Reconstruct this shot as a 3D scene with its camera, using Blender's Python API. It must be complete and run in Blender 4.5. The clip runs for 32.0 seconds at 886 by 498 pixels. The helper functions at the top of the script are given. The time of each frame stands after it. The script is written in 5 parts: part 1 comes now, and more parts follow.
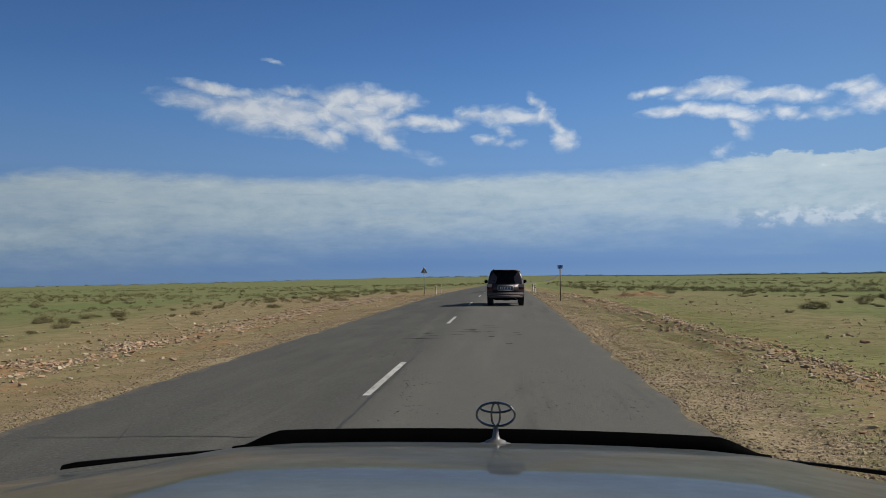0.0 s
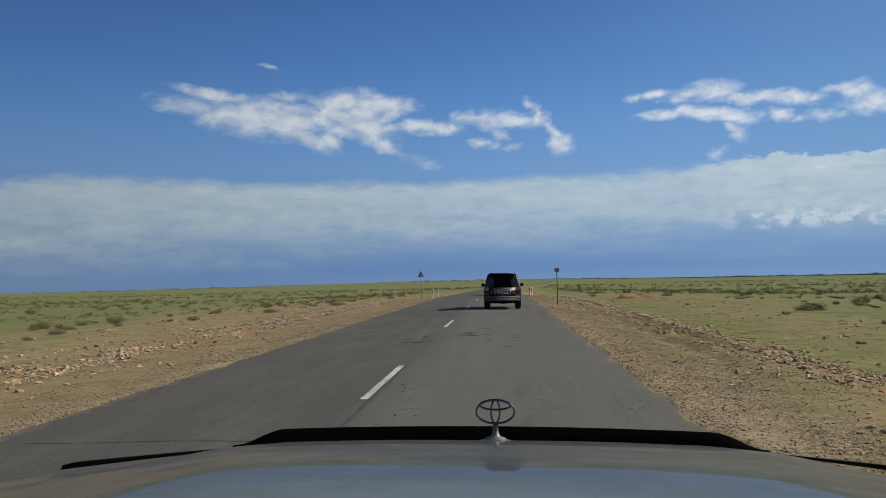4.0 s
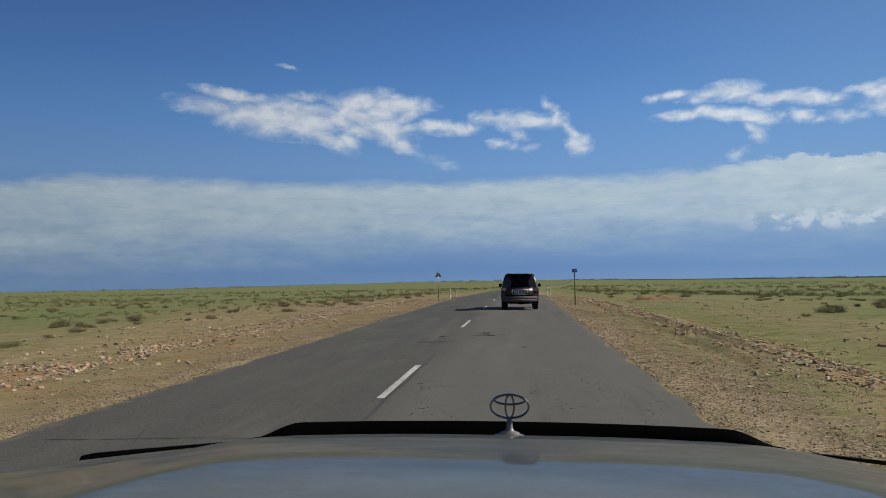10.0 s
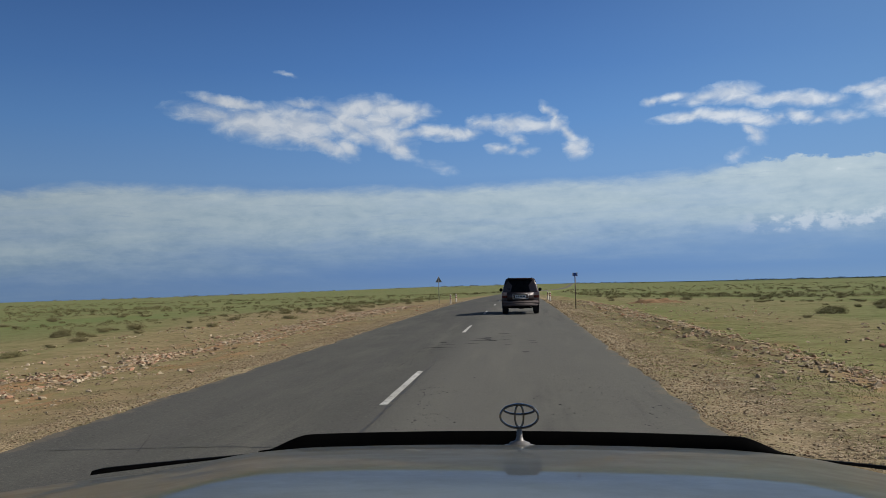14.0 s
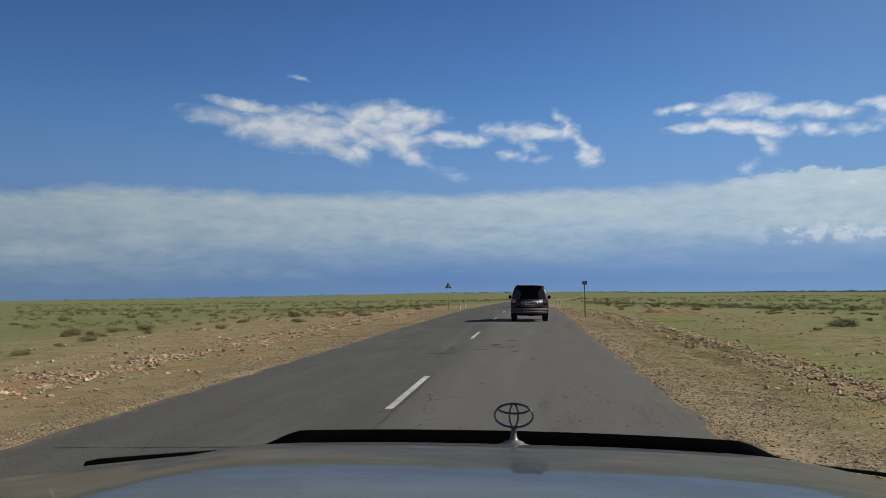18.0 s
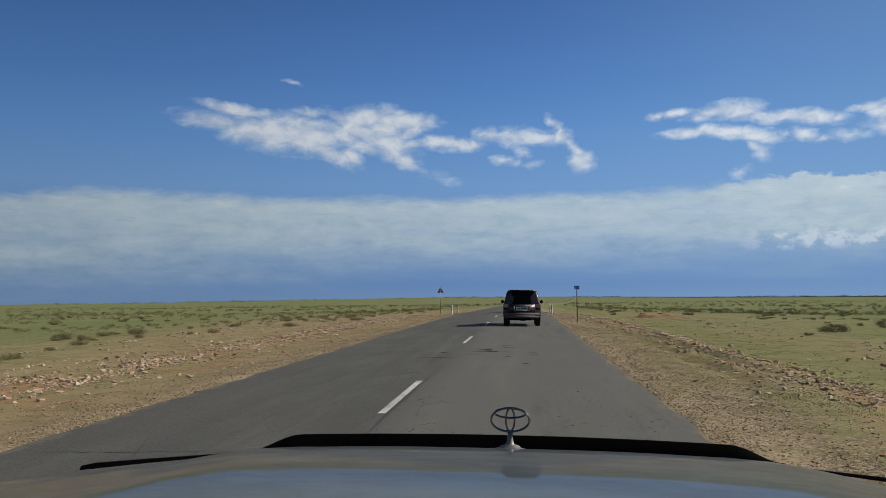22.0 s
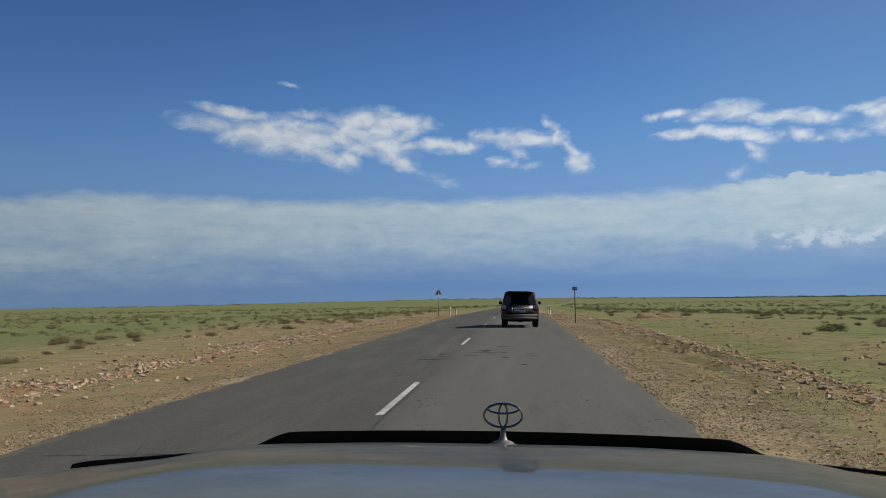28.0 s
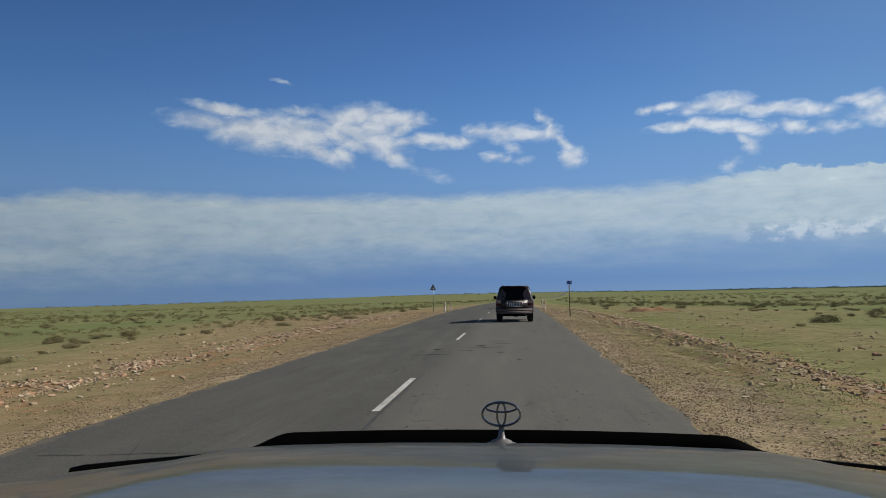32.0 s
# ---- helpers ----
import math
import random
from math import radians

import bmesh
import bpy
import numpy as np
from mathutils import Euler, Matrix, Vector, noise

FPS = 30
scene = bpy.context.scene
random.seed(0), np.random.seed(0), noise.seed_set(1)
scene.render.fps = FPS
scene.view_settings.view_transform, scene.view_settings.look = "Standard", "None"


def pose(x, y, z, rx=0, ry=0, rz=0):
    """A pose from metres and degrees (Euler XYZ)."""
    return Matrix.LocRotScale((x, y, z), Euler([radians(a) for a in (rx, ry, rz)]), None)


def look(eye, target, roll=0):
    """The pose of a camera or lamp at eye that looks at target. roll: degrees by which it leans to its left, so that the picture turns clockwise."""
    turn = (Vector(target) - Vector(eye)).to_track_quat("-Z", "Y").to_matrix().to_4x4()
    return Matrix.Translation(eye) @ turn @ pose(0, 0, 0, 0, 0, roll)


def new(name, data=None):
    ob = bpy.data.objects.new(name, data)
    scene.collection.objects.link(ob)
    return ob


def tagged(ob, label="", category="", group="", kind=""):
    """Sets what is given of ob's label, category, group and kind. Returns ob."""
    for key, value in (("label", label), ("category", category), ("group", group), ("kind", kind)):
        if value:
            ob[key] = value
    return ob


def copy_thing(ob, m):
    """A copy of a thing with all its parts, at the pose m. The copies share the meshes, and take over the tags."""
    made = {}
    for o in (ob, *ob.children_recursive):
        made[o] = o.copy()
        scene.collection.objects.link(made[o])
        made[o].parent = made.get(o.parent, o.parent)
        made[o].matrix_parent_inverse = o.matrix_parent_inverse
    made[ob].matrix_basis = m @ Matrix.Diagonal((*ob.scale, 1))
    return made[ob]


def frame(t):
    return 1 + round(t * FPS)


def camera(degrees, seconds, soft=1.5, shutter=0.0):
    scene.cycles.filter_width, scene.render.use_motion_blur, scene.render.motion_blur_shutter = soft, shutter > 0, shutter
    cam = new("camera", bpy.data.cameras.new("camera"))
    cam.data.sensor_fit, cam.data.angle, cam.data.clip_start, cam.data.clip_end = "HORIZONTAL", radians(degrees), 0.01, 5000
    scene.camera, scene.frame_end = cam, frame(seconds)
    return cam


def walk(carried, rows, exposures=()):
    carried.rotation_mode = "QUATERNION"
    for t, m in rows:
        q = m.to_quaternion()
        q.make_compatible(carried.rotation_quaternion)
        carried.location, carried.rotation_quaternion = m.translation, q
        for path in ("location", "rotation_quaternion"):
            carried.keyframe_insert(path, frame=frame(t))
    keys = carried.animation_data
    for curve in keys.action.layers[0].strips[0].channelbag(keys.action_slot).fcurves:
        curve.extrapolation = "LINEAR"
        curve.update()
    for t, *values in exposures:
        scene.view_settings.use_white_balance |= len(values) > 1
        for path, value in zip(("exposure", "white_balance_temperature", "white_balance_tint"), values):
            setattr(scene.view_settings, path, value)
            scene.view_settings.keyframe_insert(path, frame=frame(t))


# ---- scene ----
# The road is taken as it lies ahead of the moving convoy: bonnet, lead car and verges keep their places.
cam = camera(54.0, 32.0, soft=0.5)
ROWS = [
    (0, -0.0016, 0.0121, 1.7271, 2.152, 0.810, 4.112),
    (0.5, -0.0049, 0.0037, 1.7202, 2.182, 0.838, 4.004),
    (1, -0.0122, 0.0010, 1.7141, 2.277, 0.979, 3.879),
    (1.5, -0.0091, 0.0039, 1.7145, 2.302, 0.485, 3.767),
    (2, -0.0108, 0.0017, 1.7148, 2.398, 0.948, 3.704),
    (2.5, 0.0003, 0.0107, 1.7146, 2.422, 1.006, 3.740),
    (3, -0.0046, 0.0054, 1.7129, 2.371, 0.989, 3.794),
    (3.5, -0.0061, 0.0051, 1.7143, 2.427, 1.225, 3.862),
    (5.5, -0.0050, 0.0059, 1.7147, 2.287, 0.786, 4.171),
    (6, -0.0065, 0.0034, 1.7161, 2.231, 0.802, 4.210),
    (6.5, 0.0046, 0.0087, 1.7120, 2.130, 0.955, 4.342),
    (7, -0.0020, 0.0042, 1.7089, 2.135, 1.158, 4.525),
    (7.5, -0.0024, 0.0006, 1.7149, 2.118, 0.905, 4.733),
    (8, -0.0022, 0.0008, 1.7021, 2.179, 0.715, 4.877),
    (8.5, -0.0027, 0.0000, 1.7039, 2.301, 0.921, 4.978),
    (9, 0.0008, 0.0019, 1.7048, 2.339, 0.738, 5.100),
    (9.5, -0.0021, -0.0007, 1.7024, 2.423, 0.742, 5.088),
    (10, -0.0004, 0.0003, 1.7027, 2.452, 0.883, 5.049),
    (10.5, 0.0170, 0.0078, 1.7049, 2.470, 0.831, 5.081),
    (11, 0.0213, 0.0161, 1.7090, 2.548, 0.943, 5.216),
    (11.5, 0.0226, 0.0128, 1.7078, 2.606, 0.909, 5.392),
    (12, 0.0135, 0.0109, 1.7047, 2.707, 1.223, 5.481),
    (12.5, 0.0010, 0.0023, 1.7162, 2.828, 1.023, 5.442),
    (13, 0.0065, 0.0054, 1.7166, 2.822, 0.933, 5.279),
    (13.5, 0.0149, 0.0107, 1.7029, 2.673, 0.997, 5.194),
    (14, -0.0164, -0.0069, 1.7151, 2.789, 1.539, 5.069),
    (14.5, -0.0080, -0.0056, 1.7102, 2.797, 0.950, 4.912),
    (16.5, 0.0178, 0.0063, 1.6952, 2.900, 0.726, 5.059),
    (17, 0.0302, 0.0169, 1.6989, 3.024, 0.952, 5.343),
    (17.5, 0.0327, 0.0141, 1.6936, 3.057, 0.812, 5.593),
    (18, 0.0103, 0.0020, 1.6959, 3.208, 0.509, 5.698),
    (18.5, 0.0029, -0.0048, 1.6926, 3.276, 0.385, 5.588),
    (19, -0.0051, -0.0103, 1.6880, 3.339, -0.154, 5.457),
    (19.5, -0.0078, -0.0131, 1.6845, 3.371, -0.252, 5.208),
    (20, -0.0076, -0.0057, 1.6866, 3.482, -0.068, 4.969),
    (20.5, -0.0032, -0.0072, 1.6864, 3.494, 0.482, 4.993),
    (21, -0.0001, -0.0047, 1.6888, 3.571, 0.553, 5.043),
    (21.5, 0.0021, -0.0026, 1.6904, 3.572, 0.585, 5.154),
    (22, 0.0011, -0.0052, 1.6959, 3.499, 0.406, 5.187),
    (22.5, -0.0085, -0.0097, 1.6903, 3.489, 0.584, 5.095),
    (23, -0.0118, -0.0122, 1.6868, 3.467, 0.542, 4.951),
    (23.5, -0.0108, -0.0120, 1.6867, 3.487, 0.634, 4.791),
    (24, -0.0124, -0.0158, 1.6888, 3.524, 0.615, 4.771),
    (24.5, -0.0115, -0.0135, 1.6892, 3.579, 0.700, 4.675),
    (25, -0.0042, -0.0029, 1.6911, 3.580, 0.748, 4.672),
    (25.5, -0.0095, -0.0107, 1.6890, 3.645, 0.774, 4.610),
    (27.5, 0.0127, 0.0040, 1.6851, 3.627, 0.704, 4.946),
    (28, 0.0132, 0.0033, 1.6825, 3.627, 0.734, 5.066),
    (28.5, -0.0079, -0.0084, 1.6914, 3.636, 0.749, 5.068),
    (29, -0.0187, -0.0113, 1.6915, 3.576, 0.361, 4.864),
    (29.5, -0.0239, -0.0198, 1.6827, 3.498, 0.341, 4.636),
    (30, -0.0169, -0.0077, 1.6875, 3.397, 0.440, 4.400),
    (30.5, 0.0010, -0.0052, 1.6853, 3.280, 0.831, 4.355),
    (31, 0.0085, 0.0015, 1.6861, 3.263, 1.147, 4.436),
    (31.5, 0.0145, 0.0078, 1.6898, 3.266, 1.332, 4.596),
    (32, 0.0081, 0.0037, 1.6915, 3.303, 1.324, 4.713),
]

walk(cam, [(t, pose(x, y, z, 90 + p, r, w)) for t, x, y, z, p, r, w in ROWS])

# ---- light ----
world = bpy.data.worlds.new("world")
scene.world = world
world.use_nodes = True
wn = world.node_tree.nodes
sky = wn.new("ShaderNodeTexSky")
sky.sky_type = "NISHITA"
sky.sun_disc = False
sky.sun_elevation = radians(34)
sky.sun_rotation = radians(82)
sky.air_density = 1.0
sky.dust_density = 0.6
wn["Background"].inputs["Strength"].default_value = 0.05
world.node_tree.links.new(sky.outputs[0], wn["Background"].inputs["Color"])
sun_data = bpy.data.lights.new("sun", "SUN")
sun_data.energy = 4.5
sun_data.angle = radians(0.53)
sun_data.color = (1.0, 0.965, 0.89)
sun = new("sun", sun_data)
SUN_FROM = Vector((math.cos(radians(34)) * 0.99, math.cos(radians(34)) * 0.14, math.sin(radians(34))))
sun.matrix_world = look(SUN_FROM * 100, (0, 0, 0))
scene.view_settings.exposure = 0.0


# ---- material tools ----
def srgb(r, g, b):
    return tuple(c / 255 / 12.92 if c / 255 <= 0.04045 else ((c / 255 + 0.055) / 1.055) ** 2.4 for c in (r, g, b)) + (1.0,)


class Nodes:
    """A thin wrapper round a material's node tree."""

    def __init__(self, name):
        self.mat = bpy.data.materials.new(name)
        self.mat.use_nodes = True
        self.tree = self.mat.node_tree
        self.n, self.l = self.tree.nodes, self.tree.links
        self.bsdf = self.n["Principled BSDF"]
        self.out = self.n["Material Output"]

    def put(self, socket, value):
        if hasattr(value, "is_linked"):
            self.l.new(value, socket)
        else:
            socket.default_value = value

    def node(self, kind, out=0, **inputs):
        nd = self.n.new(kind)
        for k, v in inputs.items():
            self.put(nd.inputs[int(k[1:]) if k[0] == "i" and k[1:].isdigit() else k], v)
        return nd.outputs[out]

    def math(self, op, a, b=0.0, c=0.0, clamp=False):
        nd = self.n.new("ShaderNodeMath")
        nd.operation, nd.use_clamp = op, clamp
        for s, v in zip(nd.inputs, (a, b, c)):
            self.put(s, v)
        return nd.outputs[0]

    def step(self, v, lo, hi, a=0.0, b=1.0):
        nd = self.n.new("ShaderNodeMapRange")
        nd.interpolation_type = "SMOOTHSTEP"
        for s, x in zip(nd.inputs, (v, lo, hi, a, b)):
            self.put(s, x)
        return nd.outputs[0]

    def mix(self, f, a, b, blend="MIX"):
        nd = self.n.new("ShaderNodeMix")
        nd.data_type, nd.blend_type = "RGBA", blend
        self.put(nd.inputs[0], f), self.put(nd.inputs[6], a), self.put(nd.inputs[7], b)
        return nd.outputs[2]

    def coords(self, which="Object", scale=(1, 1, 1), loc=(0, 0, 0), rot=(0, 0, 0)):
        tc = self.n.new("ShaderNodeTexCoord")
        mp = self.n.new("ShaderNodeMapping")
        mp.inputs["Scale"].default_value = scale
        mp.inputs["Location"].default_value = loc
        mp.inputs["Rotation"].default_value = rot
        self.l.new(tc.outputs[which], mp.inputs[0])
        return mp.outputs[0]

    def noise(self, vec, scale, detail=4.0, rough=0.55, out=0, distort=0.0):
        nd = self.n.new("ShaderNodeTexNoise")
        self.l.new(vec, nd.inputs["Vector"])
        nd.inputs["Scale"].default_value, nd.inputs["Detail"].default_value = scale, detail
        nd.inputs["Roughness"].default_value, nd.inputs["Distortion"].default_value = rough, distort
        return nd.outputs[out]

    def voronoi(self, vec, scale, feature="F1", out="Distance"):
        nd = self.n.new("ShaderNodeTexVoronoi")
        nd.feature = feature
        self.l.new(vec, nd.inputs["Vector"])
        nd.inputs["Scale"].default_value = scale
        return nd.outputs[out]

    def ramp(self, v, stops):
        nd = self.n.new("ShaderNodeValToRGB")
        els = nd.color_ramp.elements
        while len(els) < len(stops):
            els.new(0.5)
        for e, (p, c) in zip(els, stops):
            e.position, e.color = p, c
        self.put(nd.inputs[0], v)
        return nd.outputs[0]

    def attr(self, name, out="Fac"):
        nd = self.n.new("ShaderNodeAttribute")
        nd.attribute_name = name
        return nd.outputs[out]

    def bump(self, height, strength=0.3, dist=0.02):
        nd = self.n.new("ShaderNodeBump")
        nd.inputs["Strength"].default_value, nd.inputs["Distance"].default_value = strength, dist
        self.l.new(height, nd.inputs["Height"])
        self.l.new(nd.outputs[0], self.bsdf.inputs["Normal"])

    def finish(self, color, rough=0.8, metal=0.0, spec=0.5):
        self.put(self.bsdf.inputs["Base Color"], color)
        self.put(self.bsdf.inputs["Roughness"], rough)
        self.bsdf.inputs["Metallic"].default_value = metal
        self.bsdf.inputs["Specular IOR Level"].default_value = spec
        return self.mat


def plain(name, color, rough=0.6, metal=0.0, spec=0.5, wear=0.15, scale=20.0, grain=0.0):
    """A paint, metal or plastic with two scales of uneven tone."""
    m = Nodes(name)
    v = m.coords()
    big, fine = m.noise(v, scale * 0.15, 3), m.noise(v, scale, 5)
    both = m.math("ADD", m.math("MULTIPLY", big, 0.6), m.math("MULTIPLY", fine, 0.4))
    dark = tuple(c * (1 - wear) for c in color[:3]) + (1,)
    light = tuple(min(1, c * (1 + wear)) for c in color[:3]) + (1,)
    col = m.mix(m.step(both, 0.35, 0.65), dark, light)
    if grain:
        m.bump(fine, grain, 0.01)
    return m.finish(col, m.step(fine, 0.3, 0.7, max(0.02, rough - 0.06), min(1, rough + 0.06)), metal, spec)


# ---- materials ----
# loose clouds: centre, half length, half height, tilt in degrees, density
LONG_CLOUD = [
    (-4.99, 3.43, 0.60, 0.09, -10, 1.0), (-5.23, 3.18, 0.65, 0.15, -8, 0.75), (-4.51, 3.05, 0.75, 0.28, -6, 1.1), (-3.82, 3.03, 0.60, 0.30, -10, 1.1),
    (-3.48, 2.74, 0.50, 0.14, -30, 1.0), (-3.03, 2.64, 0.22, 0.13, -45, 0.8), (-3.73, 3.42, 0.28, 0.08, -5, 0.7), (-2.73, 3.33, 0.50, 0.20, 8, 1.1),
    (-2.18, 3.28, 0.65, 0.17, -4, 1.2), (-2.83, 3.07, 0.62, 0.17, -30, 1.1), (-2.40, 3.10, 0.40, 0.20, 0, 1.1), (-2.33, 2.87, 0.42, 0.23, -20, 1.0), (-2.13, 2.62, 0.30, 0.13, -30, 0.9),
    (-1.87, 3.16, 0.35, 0.14, 25, 1.0), (-3.12, 3.04, 0.42, 0.15, -25, 1.0), (-2.80, 2.84, 0.42, 0.13, -15, 0.9), (-1.95, 2.87, 0.32, 0.09, 0, 0.85),
]
TAIL_CLOUD = [
    (-1.47, 2.89, 0.42, 0.10, 0, 0.9), (-1.07, 2.84, 0.38, 0.11, 2, 1.0), (-0.56, 3.01, 0.22, 0.12, 0, 0.8), (-0.06, 2.98, 0.36, 0.15, 0, 0.9),
    (0.31, 2.92, 0.42, 0.11, -3, 0.8), (0.69, 2.96, 0.18, 0.15, 0, 0.9), (0.56, 3.22, 0.13, 0.07, -50, 0.65), (0.67, 3.08, 0.13, 0.09, -75, 0.8), (0.93, 2.77, 0.30, 0.09, -40, 0.9),
    (1.08, 2.52, 0.20, 0.17, -60, 1.0), (0.04, 2.69, 0.16, 0.08, -15, 0.6), (-0.31, 2.56, 0.14, 0.08, 0, 0.6), (-0.11, 2.51, 0.11, 0.06, 0, 0.55),
    (0.19, 2.47, 0.18, 0.05, 0, 0.5),
]
FLAT_CLOUDS_ABOVE = [
    (2.40, 3.24, 0.18, 0.07, 10, 0.9), (2.73, 3.27, 0.32, 0.07, 5, 0.8), (3.29, 3.25, 0.38, 0.10, 10, 0.9), (3.66, 3.28, 0.44, 0.15, 0, 1.1),
    (4.01, 3.15, 0.30, 0.10, -15, 0.9), (4.46, 3.10, 0.48, 0.09, 0, 1.0), (4.89, 3.05, 0.42, 0.11, -5, 1.0), (5.31, 2.99, 0.16, 0.10, 0, 0.7),
    (5.72, 3.16, 0.26, 0.07, 5, 1.0), (5.92, 3.05, 0.20, 0.14, 0, 0.9),
]
FLAT_CLOUDS_BELOW = [
    (3.01, 2.94, 0.52, 0.09, 4, 1.0), (3.56, 2.90, 0.56, 0.09, -3, 1.0), (4.01, 2.79, 0.46, 0.10, -5, 0.95), (4.02, 2.59, 0.24, 0.08, -40, 0.9),
    (4.11, 2.52, 0.15, 0.12, 0, 0.8), (4.40, 2.79, 0.12, 0.08, 0, 0.6), (4.75, 2.78, 0.21, 0.10, -15, 1.0), (5.00, 2.66, 0.15, 0.05, 0, 0.8),
    (6.23, 2.81, 0.50, 0.16, -6, 1.0), (6.81, 2.88, 0.45, 0.22, 4, 1.0),
]
WISPS = [
    (5.38, 2.70, 0.26, 0.08, 0, 0.55), (3.72, 2.23, 0.15, 0.08, 20, 0.5), (-4.02, 3.93, 0.13, 0.03, -15, 0.40), (-1.45, 2.27, 0.18, 0.04, -14, 0.14),
]
CUMULUS = LONG_CLOUD + TAIL_CLOUD + FLAT_CLOUDS_ABOVE + FLAT_CLOUDS_BELOW + WISPS
BANK_TOP = [(0.000, 0.583), (0.319, 0.573), (0.345, 0.627), (0.373, 0.620), (0.402, 0.607), (0.454, 0.607), (0.491, 0.603), (0.520, 0.633), (0.534, 0.610), (0.562, 0.633), (0.581, 0.667), (0.598, 0.693), (0.612, 0.657), (0.621, 0.670), (1.000, 0.700)]


def sky_material():
    m = Nodes("sky_and_clouds")
    uv = m.coords("UV")
    warp = m.noise(uv, 2.2, 5, 0.6, out=1)
    wv = m.n.new("ShaderNodeVectorMath")
    wv.operation = "MULTIPLY_ADD"
    m.l.new(warp, wv.inputs[0])
    wv.inputs[1].default_value = (0.44, 0.20, 0)
    sub = m.n.new("ShaderNodeVectorMath")
    sub.operation = "SUBTRACT"
    m.l.new(uv, sub.inputs[0])
    sub.inputs[1].default_value = (0.22, 0.10, 0)
    m.l.new(sub.outputs[0], wv.inputs[2])
    bent = wv.outputs[0]
    sep = m.n.new("ShaderNodeSeparateXYZ")
    m.l.new(uv, sep.inputs[0])
    u, v = sep.outputs[0], sep.outputs[1]
    # clear sky, hazier towards the sun's side
    col = m.ramp(m.math("DIVIDE", v, 6.0), [
        (0.00, srgb(116, 146, 184)), (0.05, srgb(103, 138, 186)), (0.20, srgb(110, 146, 194)),
        (0.34, srgb(114, 155, 204)), (0.50, srgb(97, 143, 200)), (0.66, srgb(82, 127, 188)),
        (0.85, srgb(71, 112, 172)), (1.0, srgb(62, 101, 160))])
    col = m.mix(m.step(u, -1.0, 8.0, 0.0, 0.30), col, srgb(124, 160, 193))
    # the long bank of cloud: a ragged top that rises towards the sun's side
    streak = m.coords("UV", scale=(0.22, 1.7, 1), rot=(0, 0, -0.03))
    soft = m.noise(streak, 1.1, 6, 0.60, distort=0.3)
    fine = m.noise(m.coords("UV", scale=(0.65, 1.9, 1), rot=(0, 0, -0.04)), 2.0, 8, 0.66, distort=0.2)
    lumps = m.noise(m.coords("UV", scale=(1.0, 1.5, 1)), 2.6, 6, 0.6)
    top = m.ramp(m.math("MULTIPLY_ADD", u, 1 / 48, 0.5), [(p, (h, h, h, 1)) for p, h in BANK_TOP])
    top = m.math("MULTIPLY", top, 3.0)
    head = m.step(u, 2.5, 4.8)
    rag = m.math("ADD", m.math("MULTIPLY", m.math("SUBTRACT", fine, 0.5), 0.30),
                 m.math("MULTIPLY", m.math("MULTIPLY", m.math("SUBTRACT", lumps, 0.5), 0.40), head))
    h = m.math("SUBTRACT", m.math("SUBTRACT", v, top), rag)
    soft_top, crisp_top = m.step(h, -0.14, 0.12, 1.0, 0.0), m.step(h, -0.03, 0.04, 1.0, 0.0)
    bank_top = m.math("ADD", m.math("MULTIPLY", crisp_top, head), m.math("MULTIPLY", soft_top, m.math("SUBTRACT", 1.0, head)))
    wide = m.math("ADD", v, m.math("MULTIPLY", m.math("SUBTRACT", soft, 0.5), 0.8))
    bank_low = m.step(m.math("ADD", wide, m.step(u, 0.0, -9.0, 0.0, 0.35)), 0.25, 1.30, 0.0, 1.0)
    body = m.math("MULTIPLY", m.math("MULTIPLY", bank_top, bank_low), m.step(soft, 0.25, 0.62, 0.66, 0.98))
    light = m.math("ADD", m.math("MULTIPLY", fine, 0.75), m.math("MULTIPLY", m.math("DIVIDE", v, 2.2), 0.48))
    light = m.math("ADD", light, m.math("MULTIPLY", m.math("SUBTRACT", lumps, 0.5), 0.25))
    bank_col = m.ramp(light, [(0.0, srgb(112, 140, 172)), (0.42, srgb(144, 168, 188)), (0.62, srgb(166, 186, 200)), (0.9, srgb(185, 201, 210)), (1.0, srgb(208, 218, 226))])
    col = m.mix(body, col, bank_col)
    # dark flat streaks inside the bank
    dash = m.noise(m.coords("UV", scale=(0.5, 4.5, 1), rot=(0, 0, -0.02)), 1.6, 5, 0.6)
    dash = m.math("MULTIPLY", m.math("MULTIPLY", m.step(dash, 0.58, 0.70), body), m.step(v, 0.8, 1.4))
    col = m.mix(m.math("MULTIPLY", dash, 0.35), col, srgb(136, 160, 190))
    # loose cumulus
    best = None
    for cu, cv, ru, rv, tilt, dense in CUMULUS:
        mp = m.n.new("ShaderNodeMapping")
        mp.vector_type = "TEXTURE"
        mp.inputs["Location"].default_value = (cu, cv - 0.05, 0)
        mp.inputs["Rotation"].default_value = (0, 0, radians(tilt))
        mp.inputs["Scale"].default_value = (ru * 1.25, rv * 1.25, 1)
        m.l.new(bent, mp.inputs[0])
        ln = m.n.new("ShaderNodeVectorMath")
        ln.operation = "LENGTH"
        m.l.new(mp.outputs[0], ln.inputs[0])
        one = m.math("MULTIPLY", m.math("SUBTRACT", 1.0, ln.outputs["Value"]), dense)
        best = one if best is None else m.math("MAXIMUM", best, one)
    puff = m.noise(m.coords("UV", scale=(0.80, 1.35, 1), rot=(0, 0, -0.2)), 3.3, 8, 0.57, distort=0.45)
